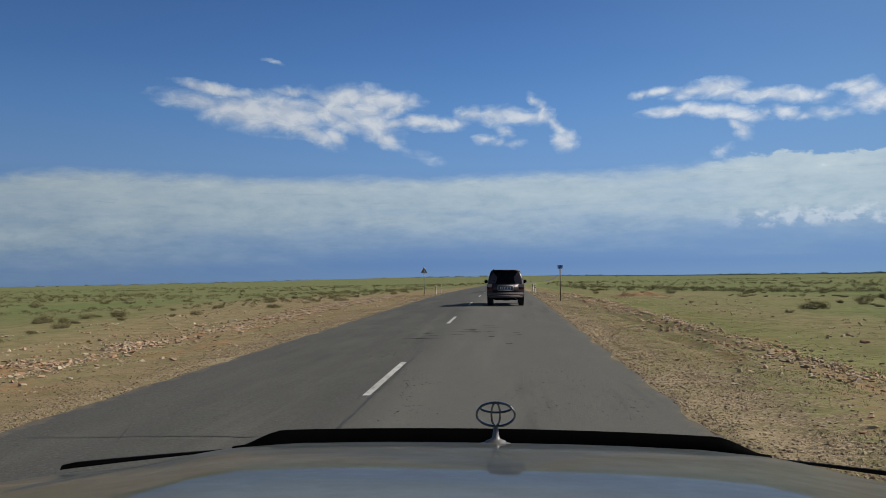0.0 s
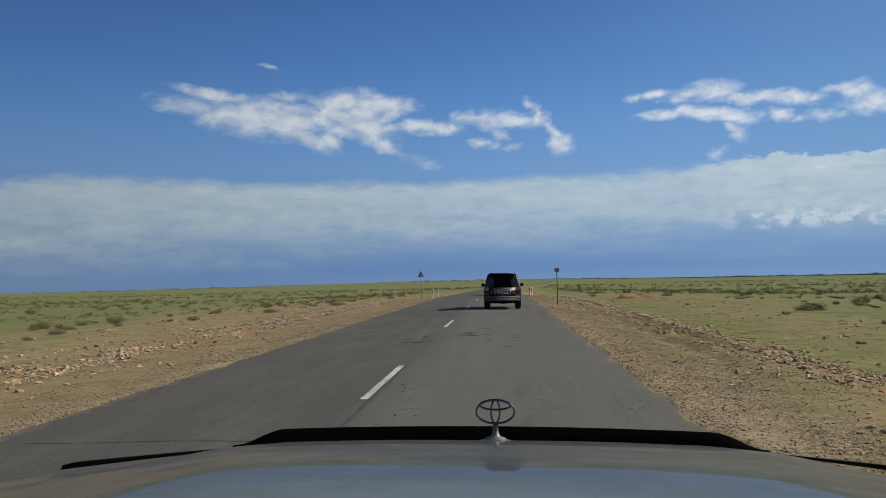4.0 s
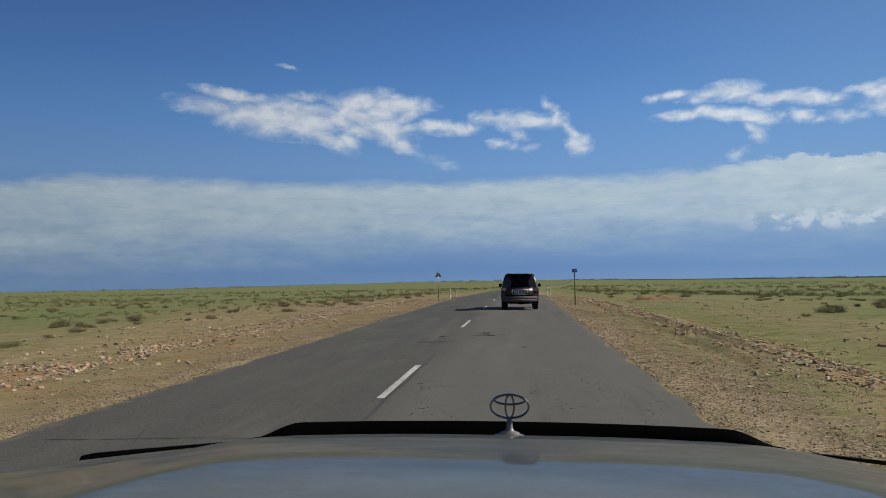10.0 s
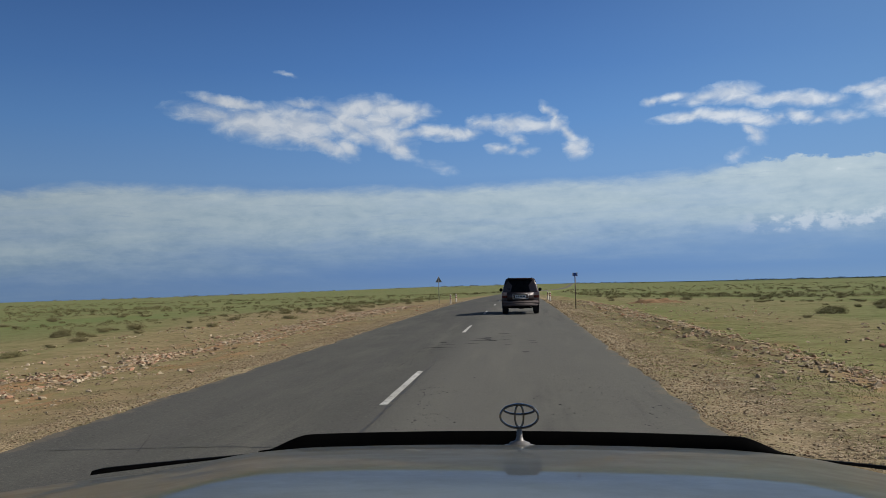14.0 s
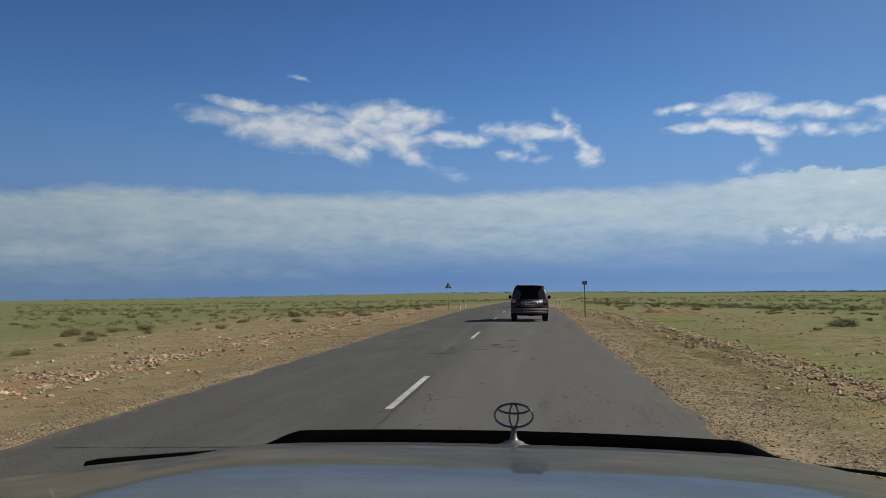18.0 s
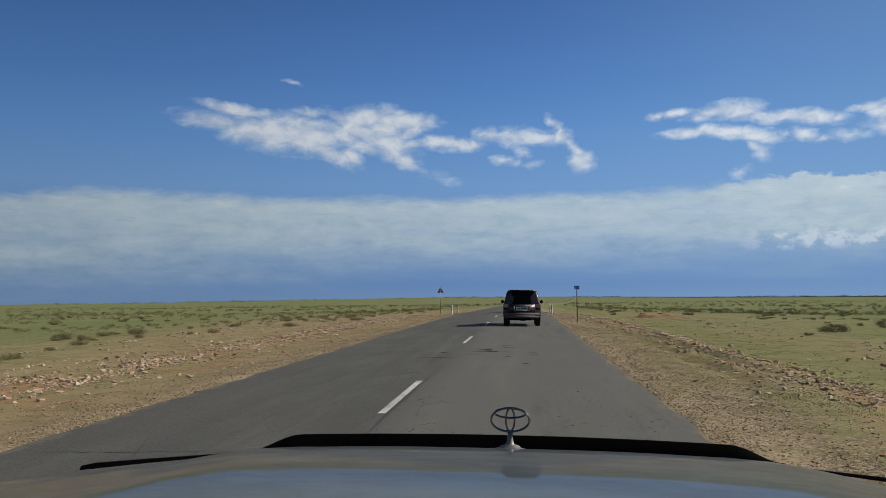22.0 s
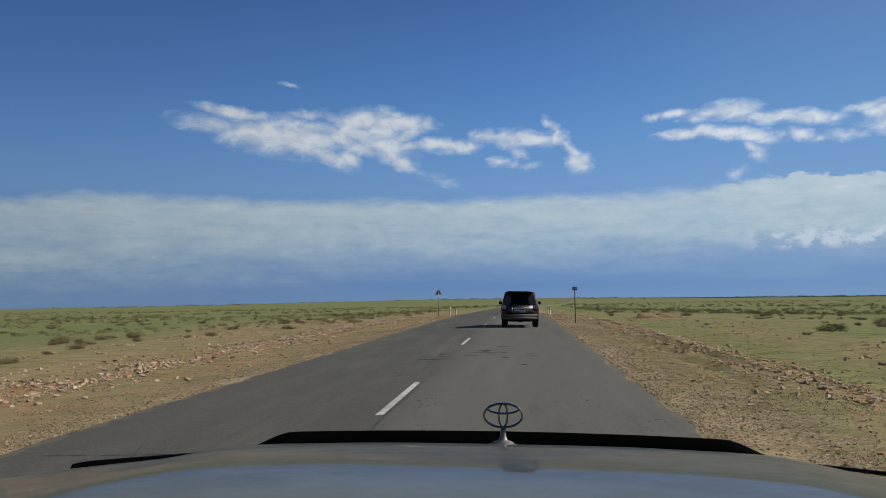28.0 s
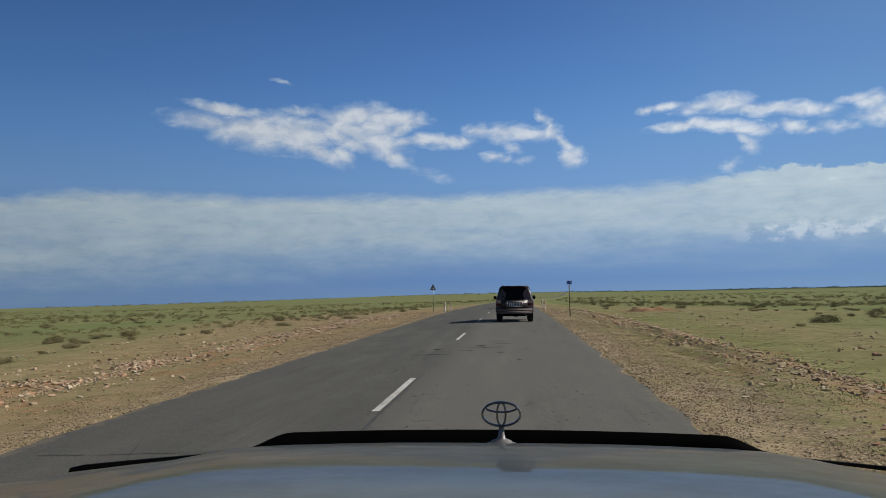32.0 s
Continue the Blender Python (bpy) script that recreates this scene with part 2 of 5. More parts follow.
    thread = m.noise(m.coords("UV", scale=(0.35, 2.4, 1), rot=(0, 0, -0.15)), 3.0, 6, 0.6)
    dens = m.math("ADD", best, m.math("MULTIPLY", m.math("SUBTRACT", puff, 0.45), 1.4))
    dens = m.math("ADD", dens, m.math("MULTIPLY", m.math("SUBTRACT", thread, 0.5), m.step(best, 0.5, -0.2, 0.1, 0.7)))
    dens = m.math("SUBTRACT", dens, m.step(best, -0.10, -0.75, 0.0, 2.0))
    cover = m.step(dens, -0.26, 0.84)
    cloud_col = m.ramp(dens, [(0.0, srgb(165, 192, 222)), (0.45, srgb(188, 202, 220)), (1.0, srgb(211, 218, 227))])
    cloud_col = m.mix(m.step(puff, 0.40, 0.62, 0.55, 0.0), cloud_col, srgb(172, 187, 208))
    col = m.mix(m.math("MULTIPLY", cover, 0.95), col, cloud_col)
    # low bright heads inside the bank
    heads = m.math("MULTIPLY", m.step(u, 3.4, 4.4), m.math("MULTIPLY", m.step(v, 0.78, 0.92), m.step(v, 1.30, 1.05)))
    heads = m.math("MULTIPLY", heads, m.step(m.noise(m.coords("UV", scale=(1, 1.5, 1)), 3.0, 7, 0.6), 0.44, 0.62))
    col = m.mix(m.math("MULTIPLY", heads, 0.42), col, srgb(222, 228, 233))
    # the sky brightens towards the sun's side
    gain = m.step(u, -11.0, 5.0, 0.69, 1.03)
    grey = m.n.new("ShaderNodeCombineColor")
    for s in grey.inputs[:3]:
        m.l.new(gain, s)
    col = m.mix(1.0, col, grey.outputs[0], "MULTIPLY")
    em = m.n.new("ShaderNodeEmission")
    m.l.new(col, em.inputs[0])
    em.inputs[1].default_value = 1.0
    tr = m.n.new("ShaderNodeBsdfTransparent")
    mx = m.n.new("ShaderNodeMixShader")
    m.put(mx.inputs[0], m.step(v, 5.9, 7.0))
    m.l.new(em.outputs[0], mx.inputs[1]), m.l.new(tr.outputs[0], mx.inputs[2])
    m.l.new(mx.outputs[0], m.out.inputs[0])
    return m.mat


def ground_material():
    m = Nodes("steppe_ground")
    v = m.coords()
    away, side = m.attr("away"), m.attr("side")
    long_ = m.coords(scale=(1, 0.35, 1))
    place = m.n.new("ShaderNodeSeparateXYZ")
    m.l.new(v, place.inputs[0])
    further = m.step(place.outputs[1], 90.0, 230.0)
    n_big = m.noise(long_, 0.045, 4, 0.55, distort=0.3)
    n_mid = m.noise(long_, 0.35, 5, 0.6)
    n_small = m.noise(v, 2.6, 6, 0.65)
    n_grit = m.noise(v, 22.0, 4, 0.7)
    pebble = m.noise(v, 9.0, 6, 0.8)
    right = m.step(side, -0.1, 0.1)
    # short steppe grass over sand: green, olive and straw in patches
    grass = m.mix(m.step(n_mid, 0.35, 0.68), srgb(114, 122, 79), srgb(132, 131, 91))
    grass = m.mix(m.step(n_big, 0.48, 0.66), grass, srgb(111, 124, 78))
    grass = m.mix(m.math("MULTIPLY", m.step(n_small, 0.50, 0.66), 0.55), grass, srgb(144, 131, 95))
    grass = m.mix(m.math("MULTIPLY", m.step(m.noise(v, 7.0, 5, 0.7), 0.50, 0.66), 0.40), grass, srgb(96, 108, 60))
    sand = m.mix(m.step(n_small, 0.32, 0.68), srgb(136, 121, 91), srgb(160, 142, 109))
    sand = m.mix(m.step(n_big, 0.42, 0.6), sand, srgb(151, 133, 100))
    sand = m.mix(m.math("MULTIPLY", m.step(pebble, 0.52, 0.68), 0.45), sand, srgb(124, 108, 80))
    grit = m.mix(m.step(pebble, 0.34, 0.66), srgb(102, 88, 70), srgb(158, 139, 113))
    # a bed of fine pebbles: each cell a stone with its own tone, dark between
    cell = m.n.new("ShaderNodeSeparateColor")
    m.l.new(m.voronoi(v, 19.0, out="Color"), cell.inputs[0])
    gap = m.voronoi(v, 19.0)
    stones = m.ramp(cell.outputs[0], [(0.0, srgb(116, 101, 80)), (0.35, srgb(146, 128, 101)), (0.7, srgb(168, 149, 120)), (1.0, srgb(190, 172, 144))])
    stones = m.mix(m.step(gap, 0.40, 0.75, 0.0, 0.7), stones, srgb(72, 61, 48))
    grit = m.mix(0.75, grit, stones)
    grit = m.mix(m.math("MULTIPLY", m.step(n_grit, 0.52, 0.70), 0.30), grit, srgb(174, 157, 130))
    grit = m.mix(m.math("MULTIPLY", m.step(n_mid, 0.42, 0.62), 0.55), grit, srgb(142, 122, 93))
    # grass takes over away from the road, in ragged patches
    bare = m.math("ADD", away, m.math("MULTIPLY", m.math("SUBTRACT", n_big, 0.5), 64.0))
    bare = m.math("ADD", bare, m.math("MULTIPLY", m.math("SUBTRACT", n_mid, 0.5), 16.0))
    bare = m.math("ADD", bare, m.math("MULTIPLY", m.math("SUBTRACT", n_small, 0.5), 5.0))
    bare = m.math("ADD", bare, m.math("ADD", m.math("MULTIPLY", side, 6.5), -1.0))
    bare = m.math("ADD", bare, m.math("MULTIPLY", further, 26.0))
    green = m.step(bare, 4.0, 30.0)
    col = m.mix(green, sand, grass)
    # bare worn places out on the plain
    worn = m.noise(m.coords(scale=(0.6, 0.22, 1), loc=(3, 11, 0)), 0.16, 6, 0.62, distort=0.4)
    col = m.mix(m.math("MULTIPLY", m.step(worn, 0.54, 0.66), 0.75), col, m.mix(0.25, sand, grass))
    edge = m.math("ADD", away, m.math("MULTIPLY", m.math("SUBTRACT", n_mid, 0.5), 3.0))
    edge = m.math("ADD", edge, m.math("MULTIPLY", m.math("SUBTRACT", n_small, 0.5), 1.2))
    edge = m.math("ADD", edge, m.math("MULTIPLY", further, 2.2))
    gravel = m.step(m.math("SUBTRACT", edge, m.math("MULTIPLY", m.math("ADD", side, 1.0), 0.60)), 1.0, 3.2, 1.0, 0.0)
    col = m.mix(gravel, col, grit)
    lip = m.math("ADD", away, m.math("MULTIPLY", m.math("SUBTRACT", n_small, 0.5), 1.4))
    col = m.mix(m.math("MULTIPLY", m.step(lip, 0.25, 1.3, 0.55, 0.0), m.math("SUBTRACT", 1.0, further)), col, srgb(172, 153, 122))
    # straw-green weeds between the stones
    weed = m.math("MULTIPLY", m.math("MULTIPLY", m.step(edge, 0.9, 2.0), m.step(edge, 4.8, 3.0)), m.step(n_small, 0.42, 0.58))
    weed = m.math("MULTIPLY", weed, m.math("MULTIPLY_ADD", right, 0.34, 0.26))
    col = m.mix(weed, col, srgb(130, 131, 82))
    ditch = m.math("MULTIPLY", m.math("MULTIPLY", m.step(edge, 4.6, 6.0), m.step(edge, 10.5, 7.0)), right)
    col = m.mix(m.math("MULTIPLY", ditch, m.step(n_small, 0.35, 0.6, 0.15, 0.6)), col, srgb(119, 132, 76))
    strip = m.math("MULTIPLY", m.math("MULTIPLY", m.step(edge, 0.7, 1.2), m.step(edge, 3.0, 1.9)), m.math("SUBTRACT", 1.0, right))
    col = m.mix(m.math("MULTIPLY", strip, m.step(n_mid, 0.38, 0.58, 0.1, 0.5)), col, srgb(150, 130, 99))
    rust = m.math("MULTIPLY", m.math("MULTIPLY", m.step(edge, 1.5, 3.0), m.step(edge, 9.0, 5.0)), m.step(m.noise(m.coords(scale=(1, 0.3, 1), loc=(2, 5, 0)), 0.7, 5, 0.65), 0.48, 0.62))
    col = m.mix(m.math("MULTIPLY", m.math("MULTIPLY", rust, m.math("SUBTRACT", 1.0, further)), m.math("MULTIPLY_ADD", right, -0.35, 0.72)), col, srgb(166, 122, 90))
    # clods, tufts and pale stones too small to stand proud
    clod = m.math("MULTIPLY", m.step(m.voronoi(m.coords(loc=(1, 9, 0)), 0.5), 0.05, 0.11, 1.0, 0.0), m.step(away, 4.0, 7.0))
    col = m.mix(m.math("MULTIPLY", clod, 0.85), col, srgb(74, 72, 46))
    speck = m.step(m.voronoi(v, 3.2), 0.05, 0.13, 1.0, 0.0)
    col = m.mix(m.math("MULTIPLY", speck, 0.65), col, srgb(92, 82, 56))
    col = m.mix(m.math("MULTIPLY", m.step(m.noise(v, 0.9, 6, 0.7), 0.44, 0.62), 0.42), col, srgb(104, 101, 60))
    tuft = m.math("MULTIPLY", m.step(m.voronoi(v, 0.75), 0.06, 0.22, 1.0, 0.0), m.step(n_mid, 0.40, 0.58))
    col = m.mix(m.math("MULTIPLY", tuft, 0.75), col, srgb(92, 94, 54))
    scrub = m.math("MULTIPLY", m.math("MULTIPLY", m.step(m.noise(v, 2.1, 5, 0.72), 0.54, 0.62), m.step(m.noise(m.coords(loc=(8, 1, 0)), 0.13, 4, 0.6), 0.44, 0.56)), m.step(away, 3.0, 6.0))
    col = m.mix(m.math("MULTIPLY", scrub, 0.7), col, srgb(88, 90, 52))
    pale = m.math("MULTIPLY", m.step(m.voronoi(m.coords(loc=(7, 3, 0)), 1.1), 0.03, 0.10, 1.0, 0.0), m.step(n_big, 0.42, 0.52))
    col = m.mix(m.math("MULTIPLY", pale, 0.7), col, srgb(192, 175, 142))
    m.bump(m.math("SUBTRACT", m.math("ADD", n_small, m.math("MULTIPLY", pebble, 0.6)), m.math("MULTIPLY", m.math("MULTIPLY", gap, gravel), 0.30)), 0.6, 0.05)
    return m.finish(col, 1.0, 0, 0.03)


def asphalt_material():
    m = Nodes("worn_asphalt")
    v = m.coords()
    lane = m.coords(scale=(1.0, 0.03, 1))
    grit = m.noise(v, 60.0, 3, 0.7)
    mid = m.noise(m.coords(scale=(1, 0.25, 1)), 0.9, 5, 0.6)
    tracks = m.noise(lane, 1.1, 3, 0.5)
    base = m.mix(m.step(mid, 0.3, 0.7), srgb(78, 77, 72), srgb(93, 91, 84))
    base = m.mix(m.math("MULTIPLY", m.step(tracks, 0.42, 0.62), 0.7), base, srgb(82, 80, 76))
    coarse = m.noise(v, 26.0, 4, 0.75)
    base = m.mix(m.math("MULTIPLY", m.step(coarse, 0.54, 0.70), 0.45), base, srgb(128, 122, 111))
    base = m.mix(m.math("MULTIPLY", m.step(coarse, 0.47, 0.34), 0.5), base, srgb(54, 52, 48))
    base = m.mix(m.math("MULTIPLY", m.step(grit, 0.45, 0.75), 0.35), base, srgb(122, 115, 106))
    pit = m.math("MULTIPLY", m.step(m.voronoi(m.coords(loc=(4, 2, 0)), 5.0), 0.05, 0.16, 1.0, 0.0), m.step(m.noise(v, 0.5, 4, 0.6), 0.46, 0.6))
    base = m.mix(m.math("MULTIPLY", pit, 0.7), base, srgb(44, 42, 40))
    chip = m.step(m.voronoi(v, 7.0), 0.04, 0.13, 1.0, 0.0)
    base = m.mix(m.math("MULTIPLY", chip, 0.35), base, srgb(142, 135, 121))
    blot = m.step(m.noise(m.coords(scale=(1, 0.4, 1), loc=(3, 1, 0)), 0.55, 6, 0.7), 0.60, 0.68)
    base = m.mix(m.math("MULTIPLY", blot, 0.35), base, srgb(66, 64, 64))
    crack = m.step(m.voronoi(m.coords(scale=(1, 0.7, 1)), 1.1, "DISTANCE_TO_EDGE"), 0.0, 0.012, 1.0, 0.0)
    where = m.step(m.noise(v, 0.25, 3), 0.58, 0.66)
    base = m.mix(m.math("MULTIPLY", m.math("MULTIPLY", crack, where), 0.7), base, srgb(48, 46, 45))
    # the road is paler from just left of the centre line rightwards
    across = m.n.new("ShaderNodeSeparateXYZ")
    m.l.new(v, across.inputs[0])
    base = m.mix(m.step(across.outputs[0], -2.3, -1.2, 0.0, 0.48), base, srgb(112, 109, 101))
    # bitumen bled along the wheel tracks, and a paler worn crown
    bleed = m.noise(m.coords(scale=(0.9, 0.06, 1), loc=(5, 0, 0)), 1.0, 5, 0.6)
    base = m.mix(m.math("MULTIPLY", m.step(bleed, 0.56, 0.68), 0.45), base, srgb(72, 70, 67))
    base = m.mix(m.math("MULTIPLY", m.step(bleed, 0.44, 0.32), 0.35), base, srgb(112, 108, 99))
    away = m.attr("rim")
    dust = m.step(m.math("ADD", away, m.math("MULTIPLY", m.math("SUBTRACT", m.noise(v, 1.6, 5, 0.65), 0.5), 1.0)), 0.02, 0.16, 0.3, 0.0)
    base = m.mix(dust, base, srgb(132, 116, 96))
    m.bump(m.math("ADD", grit, coarse), 0.6, 0.008)
    return m.finish(base, 0.93, 0, 0.16)


def stone_material(name, tones):
    m = Nodes(name)
    v = m.coords()
    geo = m.n.new("ShaderNodeNewGeometry")
    info = m.n.new("ShaderNodeObjectInfo")
    pick = m.math("FRACT", m.math("ADD", geo.outputs["Random Per Island"], info.outputs["Random"]))
    col = m.ramp(pick, [(i / (len(tones) - 1), t) for i, t in enumerate(tones)])
    n = m.noise(v, 14.0, 5, 0.65)
    col = m.mix(m.step(n, 0.35, 0.7, 0.35, 0.0), col, srgb(96, 78, 62))
    m.bump(n, 0.5, 0.01)
    return m.finish(col, 0.9, 0, 0.25)


def leaf_material(name, tones):
    m = Nodes(name)
    geo = m.n.new("ShaderNodeNewGeometry")
    info = m.n.new("ShaderNodeObjectInfo")
    pick = m.math("FRACT", m.math("ADD", m.math("MULTIPLY", geo.outputs["Random Per Island"], 0.6), m.math("MULTIPLY", info.outputs["Random"], 0.39)))
    col = m.ramp(pick, [(i / (len(tones) - 1), t) for i, t in enumerate(tones)])
    col = m.mix(m.step(m.noise(m.coords(), 9.0, 4), 0.35, 0.7, 0.3, 0.0), col, srgb(88, 84, 52))
    return m.finish(col, 0.85, 0, 0.2)


def paint_material():
    """Pale metallic car paint under clear coat, a little dusty."""
    m = Nodes("champagne_car_paint")
    v = m.coords()
    flake = m.voronoi(v, 900.0, out="Color")
    fl = m.n.new("ShaderNodeSeparateColor")
    m.l.new(flake, fl.inputs[0])
    dust = m.noise(v, 5.0, 6, 0.65)
    col = m.mix(m.math("MULTIPLY", fl.outputs[0], 0.35), srgb(72, 66, 43), srgb(90, 82, 56))
    col = m.mix(m.step(dust, 0.5, 0.75, 0.0, 0.12), col, srgb(106, 101, 86))
    m.bsdf.inputs["Coat Weight"].default_value = 0.42
    m.put(m.bsdf.inputs["Coat Roughness"], m.step(dust, 0.35, 0.7, 0.012, 0.035))
    return m.finish(col, m.step(dust, 0.3, 0.7, 0.34, 0.48), 0.2, 0.25)


M_SKY = sky_material()
M_GROUND = ground_material()
M_ASPHALT = asphalt_material()
M_STONE = stone_material("field_stone", [srgb(152, 133, 105), srgb(166, 146, 115), srgb(160, 130, 100), srgb(178, 159, 129), srgb(132, 116, 93), srgb(194, 176, 148)])
M_CHIP = stone_material("road_chips", [srgb(152, 132, 102), srgb(136, 118, 91), srgb(164, 142, 111), srgb(122, 106, 83), srgb(178, 158, 127)])
M_ROCK = stone_material("pale_rubble", [srgb(168, 146, 116), srgb(190, 170, 139), srgb(176, 132, 104), srgb(204, 186, 157), srgb(138, 117, 93)])
M_SHRUB = leaf_material("shrub_leaves", [srgb(104, 100, 66), srgb(122, 114, 78), srgb(140, 128, 92), srgb(112, 106, 74)])
M_TWIG = plain("twig_wood", srgb(104, 84, 62), 0.9)
M_GRASS = leaf_material("dry_grass", [srgb(140, 142, 88), srgb(156, 150, 100), srgb(126, 136, 80), srgb(164, 156, 110)])
M_HERB = leaf_material("green_herbs", [srgb(122, 136, 80), srgb(136, 148, 90), srgb(128, 138, 88)])
M_PAINT = paint_material()
M_BLACK = plain("black_plastic", srgb(6, 6, 6), 0.6, 0, 0.02, 0.25, 30)
M_RUBBER = plain("tyre_rubber", srgb(30, 29, 28), 0.85, 0, 0.3, 0.2, 40, 0.3)
M_CHROME = plain("smoked_chrome", srgb(132, 126, 120), 0.12, 1.0, 0.5, 0.05, 20)
M_FOOT = plain("brushed_foot_metal", srgb(128, 124, 121), 0.5, 0.5, 0.5, 0.1, 30)
M_POLE = plain("weathered_dark_pole", srgb(96, 84, 70), 0.8, 0, 0.3, 0.2, 9)
M_STEEL = plain("galvanised_steel", srgb(120, 120, 118), 0.5, 0.7, 0.5, 0.2, 12)
M_DARKCAR = plain("dark_plum_car_paint", srgb(62, 53, 54), 0.32, 0.25, 0.5, 0.15, 5)
M_DUSTYCAR = plain("dusty_grey_trim", srgb(92, 82, 80), 0.8, 0.0, 0.4, 0.15, 6)
M_TINT = plain("tinted_window_glass", srgb(8, 8, 10), 0.30, 0, 0.08, 0.1, 4)
M_LAMPRED = plain("red_lamp_lens", srgb(86, 36, 33), 0.2, 0, 0.5, 0.15, 12)
M_LAMPPALE = plain("pale_lamp_lens", srgb(150, 128, 122), 0.3, 0, 0.5, 0.1, 12)
M_GARNISH = plain("silvered_trim", srgb(150, 146, 142), 0.4, 0.2, 0.5, 0.1, 10)
M_PLATE = plain("white_plate", srgb(205, 208, 208), 0.45, 0, 0.5, 0.08, 30)
M_INK = plain("dark_print", srgb(40, 44, 56), 0.6)
def marking_material():
    """White road paint, chipped through to the asphalt."""
    m = Nodes("chipped_road_paint")
    v = m.coords()
    col = m.mix(m.step(m.noise(v, 3.0, 4), 0.3, 0.7), srgb(172, 169, 161), srgb(203, 200, 193))
    chips = m.step(m.noise(v, 11.0, 6, 0.78), 0.55, 0.62)
    col = m.mix(m.math("MULTIPLY", chips, 0.8), col, srgb(104, 99, 92))
    return m.finish(col, 0.95, 0, 0.05)


M_MARK = marking_material()
M_POST = plain("white_concrete_post", srgb(214, 204, 190), 0.85, 0, 0.3, 0.12, 9, 0.2)
M_BAND = plain("faded_red_band", srgb(140, 62, 48), 0.8, 0, 0.3, 0.2, 12)
M_BLUE = plain("blue_sign_face", srgb(44, 90, 168), 0.45, 0, 0.5, 0.15, 12)
M_SIGNBACK = plain("grey_sign_back", srgb(128, 128, 124), 0.55, 0.5, 0.5, 0.2, 7)
M_OLIVE = plain("olive_truck_paint", srgb(64, 74, 56), 0.6, 0, 0.4, 0.25, 3)
M_MOUND = plain("dug_earth", srgb(140, 110, 80), 0.95, 0, 0.2, 0.3, 5, 0.6)
M_SCAB = plain("broken_asphalt", srgb(50, 48, 45), 0.95, 0, 0.1, 0.35, 14, 0.6)
M_TAR = plain("patch_tar", srgb(66, 64, 62), 0.75, 0, 0.4, 0.25, 10, 0.4)


# ---- mesh tools ----
def mesh_of(bm, name, material, smooth=False):
    me = bpy.data.meshes.new(name)
    bm.normal_update()
    bm.to_mesh(me)
    bm.free()
    me.materials.append(material)
    if smooth:
        for p in me.polygons:
            p.use_smooth = True
    return me


def part(name, bm, material, parent=None, label="", smooth=False):
    ob = new(name, mesh_of(bm, name, material, smooth))
    ob.parent = parent
    return tagged(ob, label)


def raw(name, verts, faces, material, smooth=False):
    me = bpy.data.meshes.new(name)
    me.from_pydata(verts, [], faces)
    me.materials.append(material)
    if smooth:
        for p in me.polygons:
            p.use_smooth = True
    me.update()
    return new(name, me)


def box(c, s, bevel=0.0, taper=None, seg=2):
    """A block at centre c of size s; taper (x, y): scale of its top."""
    bm = bmesh.new()
    bmesh.ops.create_cube(bm, size=1)
    for v in bm.verts:
        k = taper if taper and v.co.z > 0 else (1, 1)
        v.co = Vector((c[0] + v.co.x * s[0] * k[0], c[1] + v.co.y * s[1] * k[1], c[2] + v.co.z * s[2]))
    if bevel:
        bmesh.ops.bevel(bm, geom=bm.edges[:], offset=bevel, segments=seg, affect="EDGES", clamp_overlap=True)
    return bm


def tube(c, r, length, axis="Z", n=20, r2=None, bevel=0.0):
    bm = bmesh.new()
    bmesh.ops.create_cone(bm, cap_ends=True, segments=n, radius1=r, radius2=r if r2 is None else r2, depth=length)
    if bevel:
        es = [e for e in bm.edges if len(e.link_faces) == 2 and max(len(f.verts) for f in e.link_faces) > 4]
        bmesh.ops.bevel(bm, geom=es, offset=bevel, segments=2, affect="EDGES", clamp_overlap=True)
    turn = {"Z": Matrix(), "X": Matrix.Rotation(radians(90), 4, "Y"), "Y": Matrix.Rotation(radians(90), 4, "X")}[axis]
    bmesh.ops.transform(bm, matrix=Matrix.Translation(c) @ turn, verts=bm.verts)
    return bm


def loft(rings, cap=True):
    """A skin through rings of equally many points."""
    bm = bmesh.new()
    rows = [[bm.verts.new(p) for p in r] for r in rings]
    n = len(rows[0])
    for a, b in zip(rows, rows[1:]):
        for i in range(n):
            bm.faces.new((a[i], a[(i + 1) % n], b[(i + 1) % n], b[i]))
    if cap:
        bm.faces.new(rows[0][::-1])
        bm.faces.new(rows[-1])
    bmesh.ops.recalc_face_normals(bm, faces=bm.faces[:])
    return bm


def sheet(grid, thick=0.0, down=(0, 0, -1)):
    """A surface through a grid of points, with thickness."""
    bm = bmesh.new()
    rows = [[bm.verts.new(p) for p in r] for r in grid]
    for a, b in zip(rows, rows[1:]):
        for i in range(len(a) - 1):
            bm.faces.new((a[i], a[i + 1], b[i + 1], b[i]))
    if thick:
        d = Vector(down) * thick
        low = [[bm.verts.new(v.co + d) for v in r] for r in rows]
        for a, b in zip(low, low[1:]):
            for i in range(len(a) - 1):
                bm.faces.new((a[i], b[i], b[i + 1], a[i + 1]))
        rim = [(rows[0], low[0]), (rows[-1], low[-1]), ([r[0] for r in rows], [r[0] for r in low]), ([r[-1] for r in rows], [r[-1] for r in low])]
        for hi, lo in rim:
            for i in range(len(hi) - 1):
                bm.faces.new((hi[i], hi[i + 1], lo[i + 1], lo[i]))
    bmesh.ops.recalc_face_normals(bm, faces=bm.faces[:])
    return bm


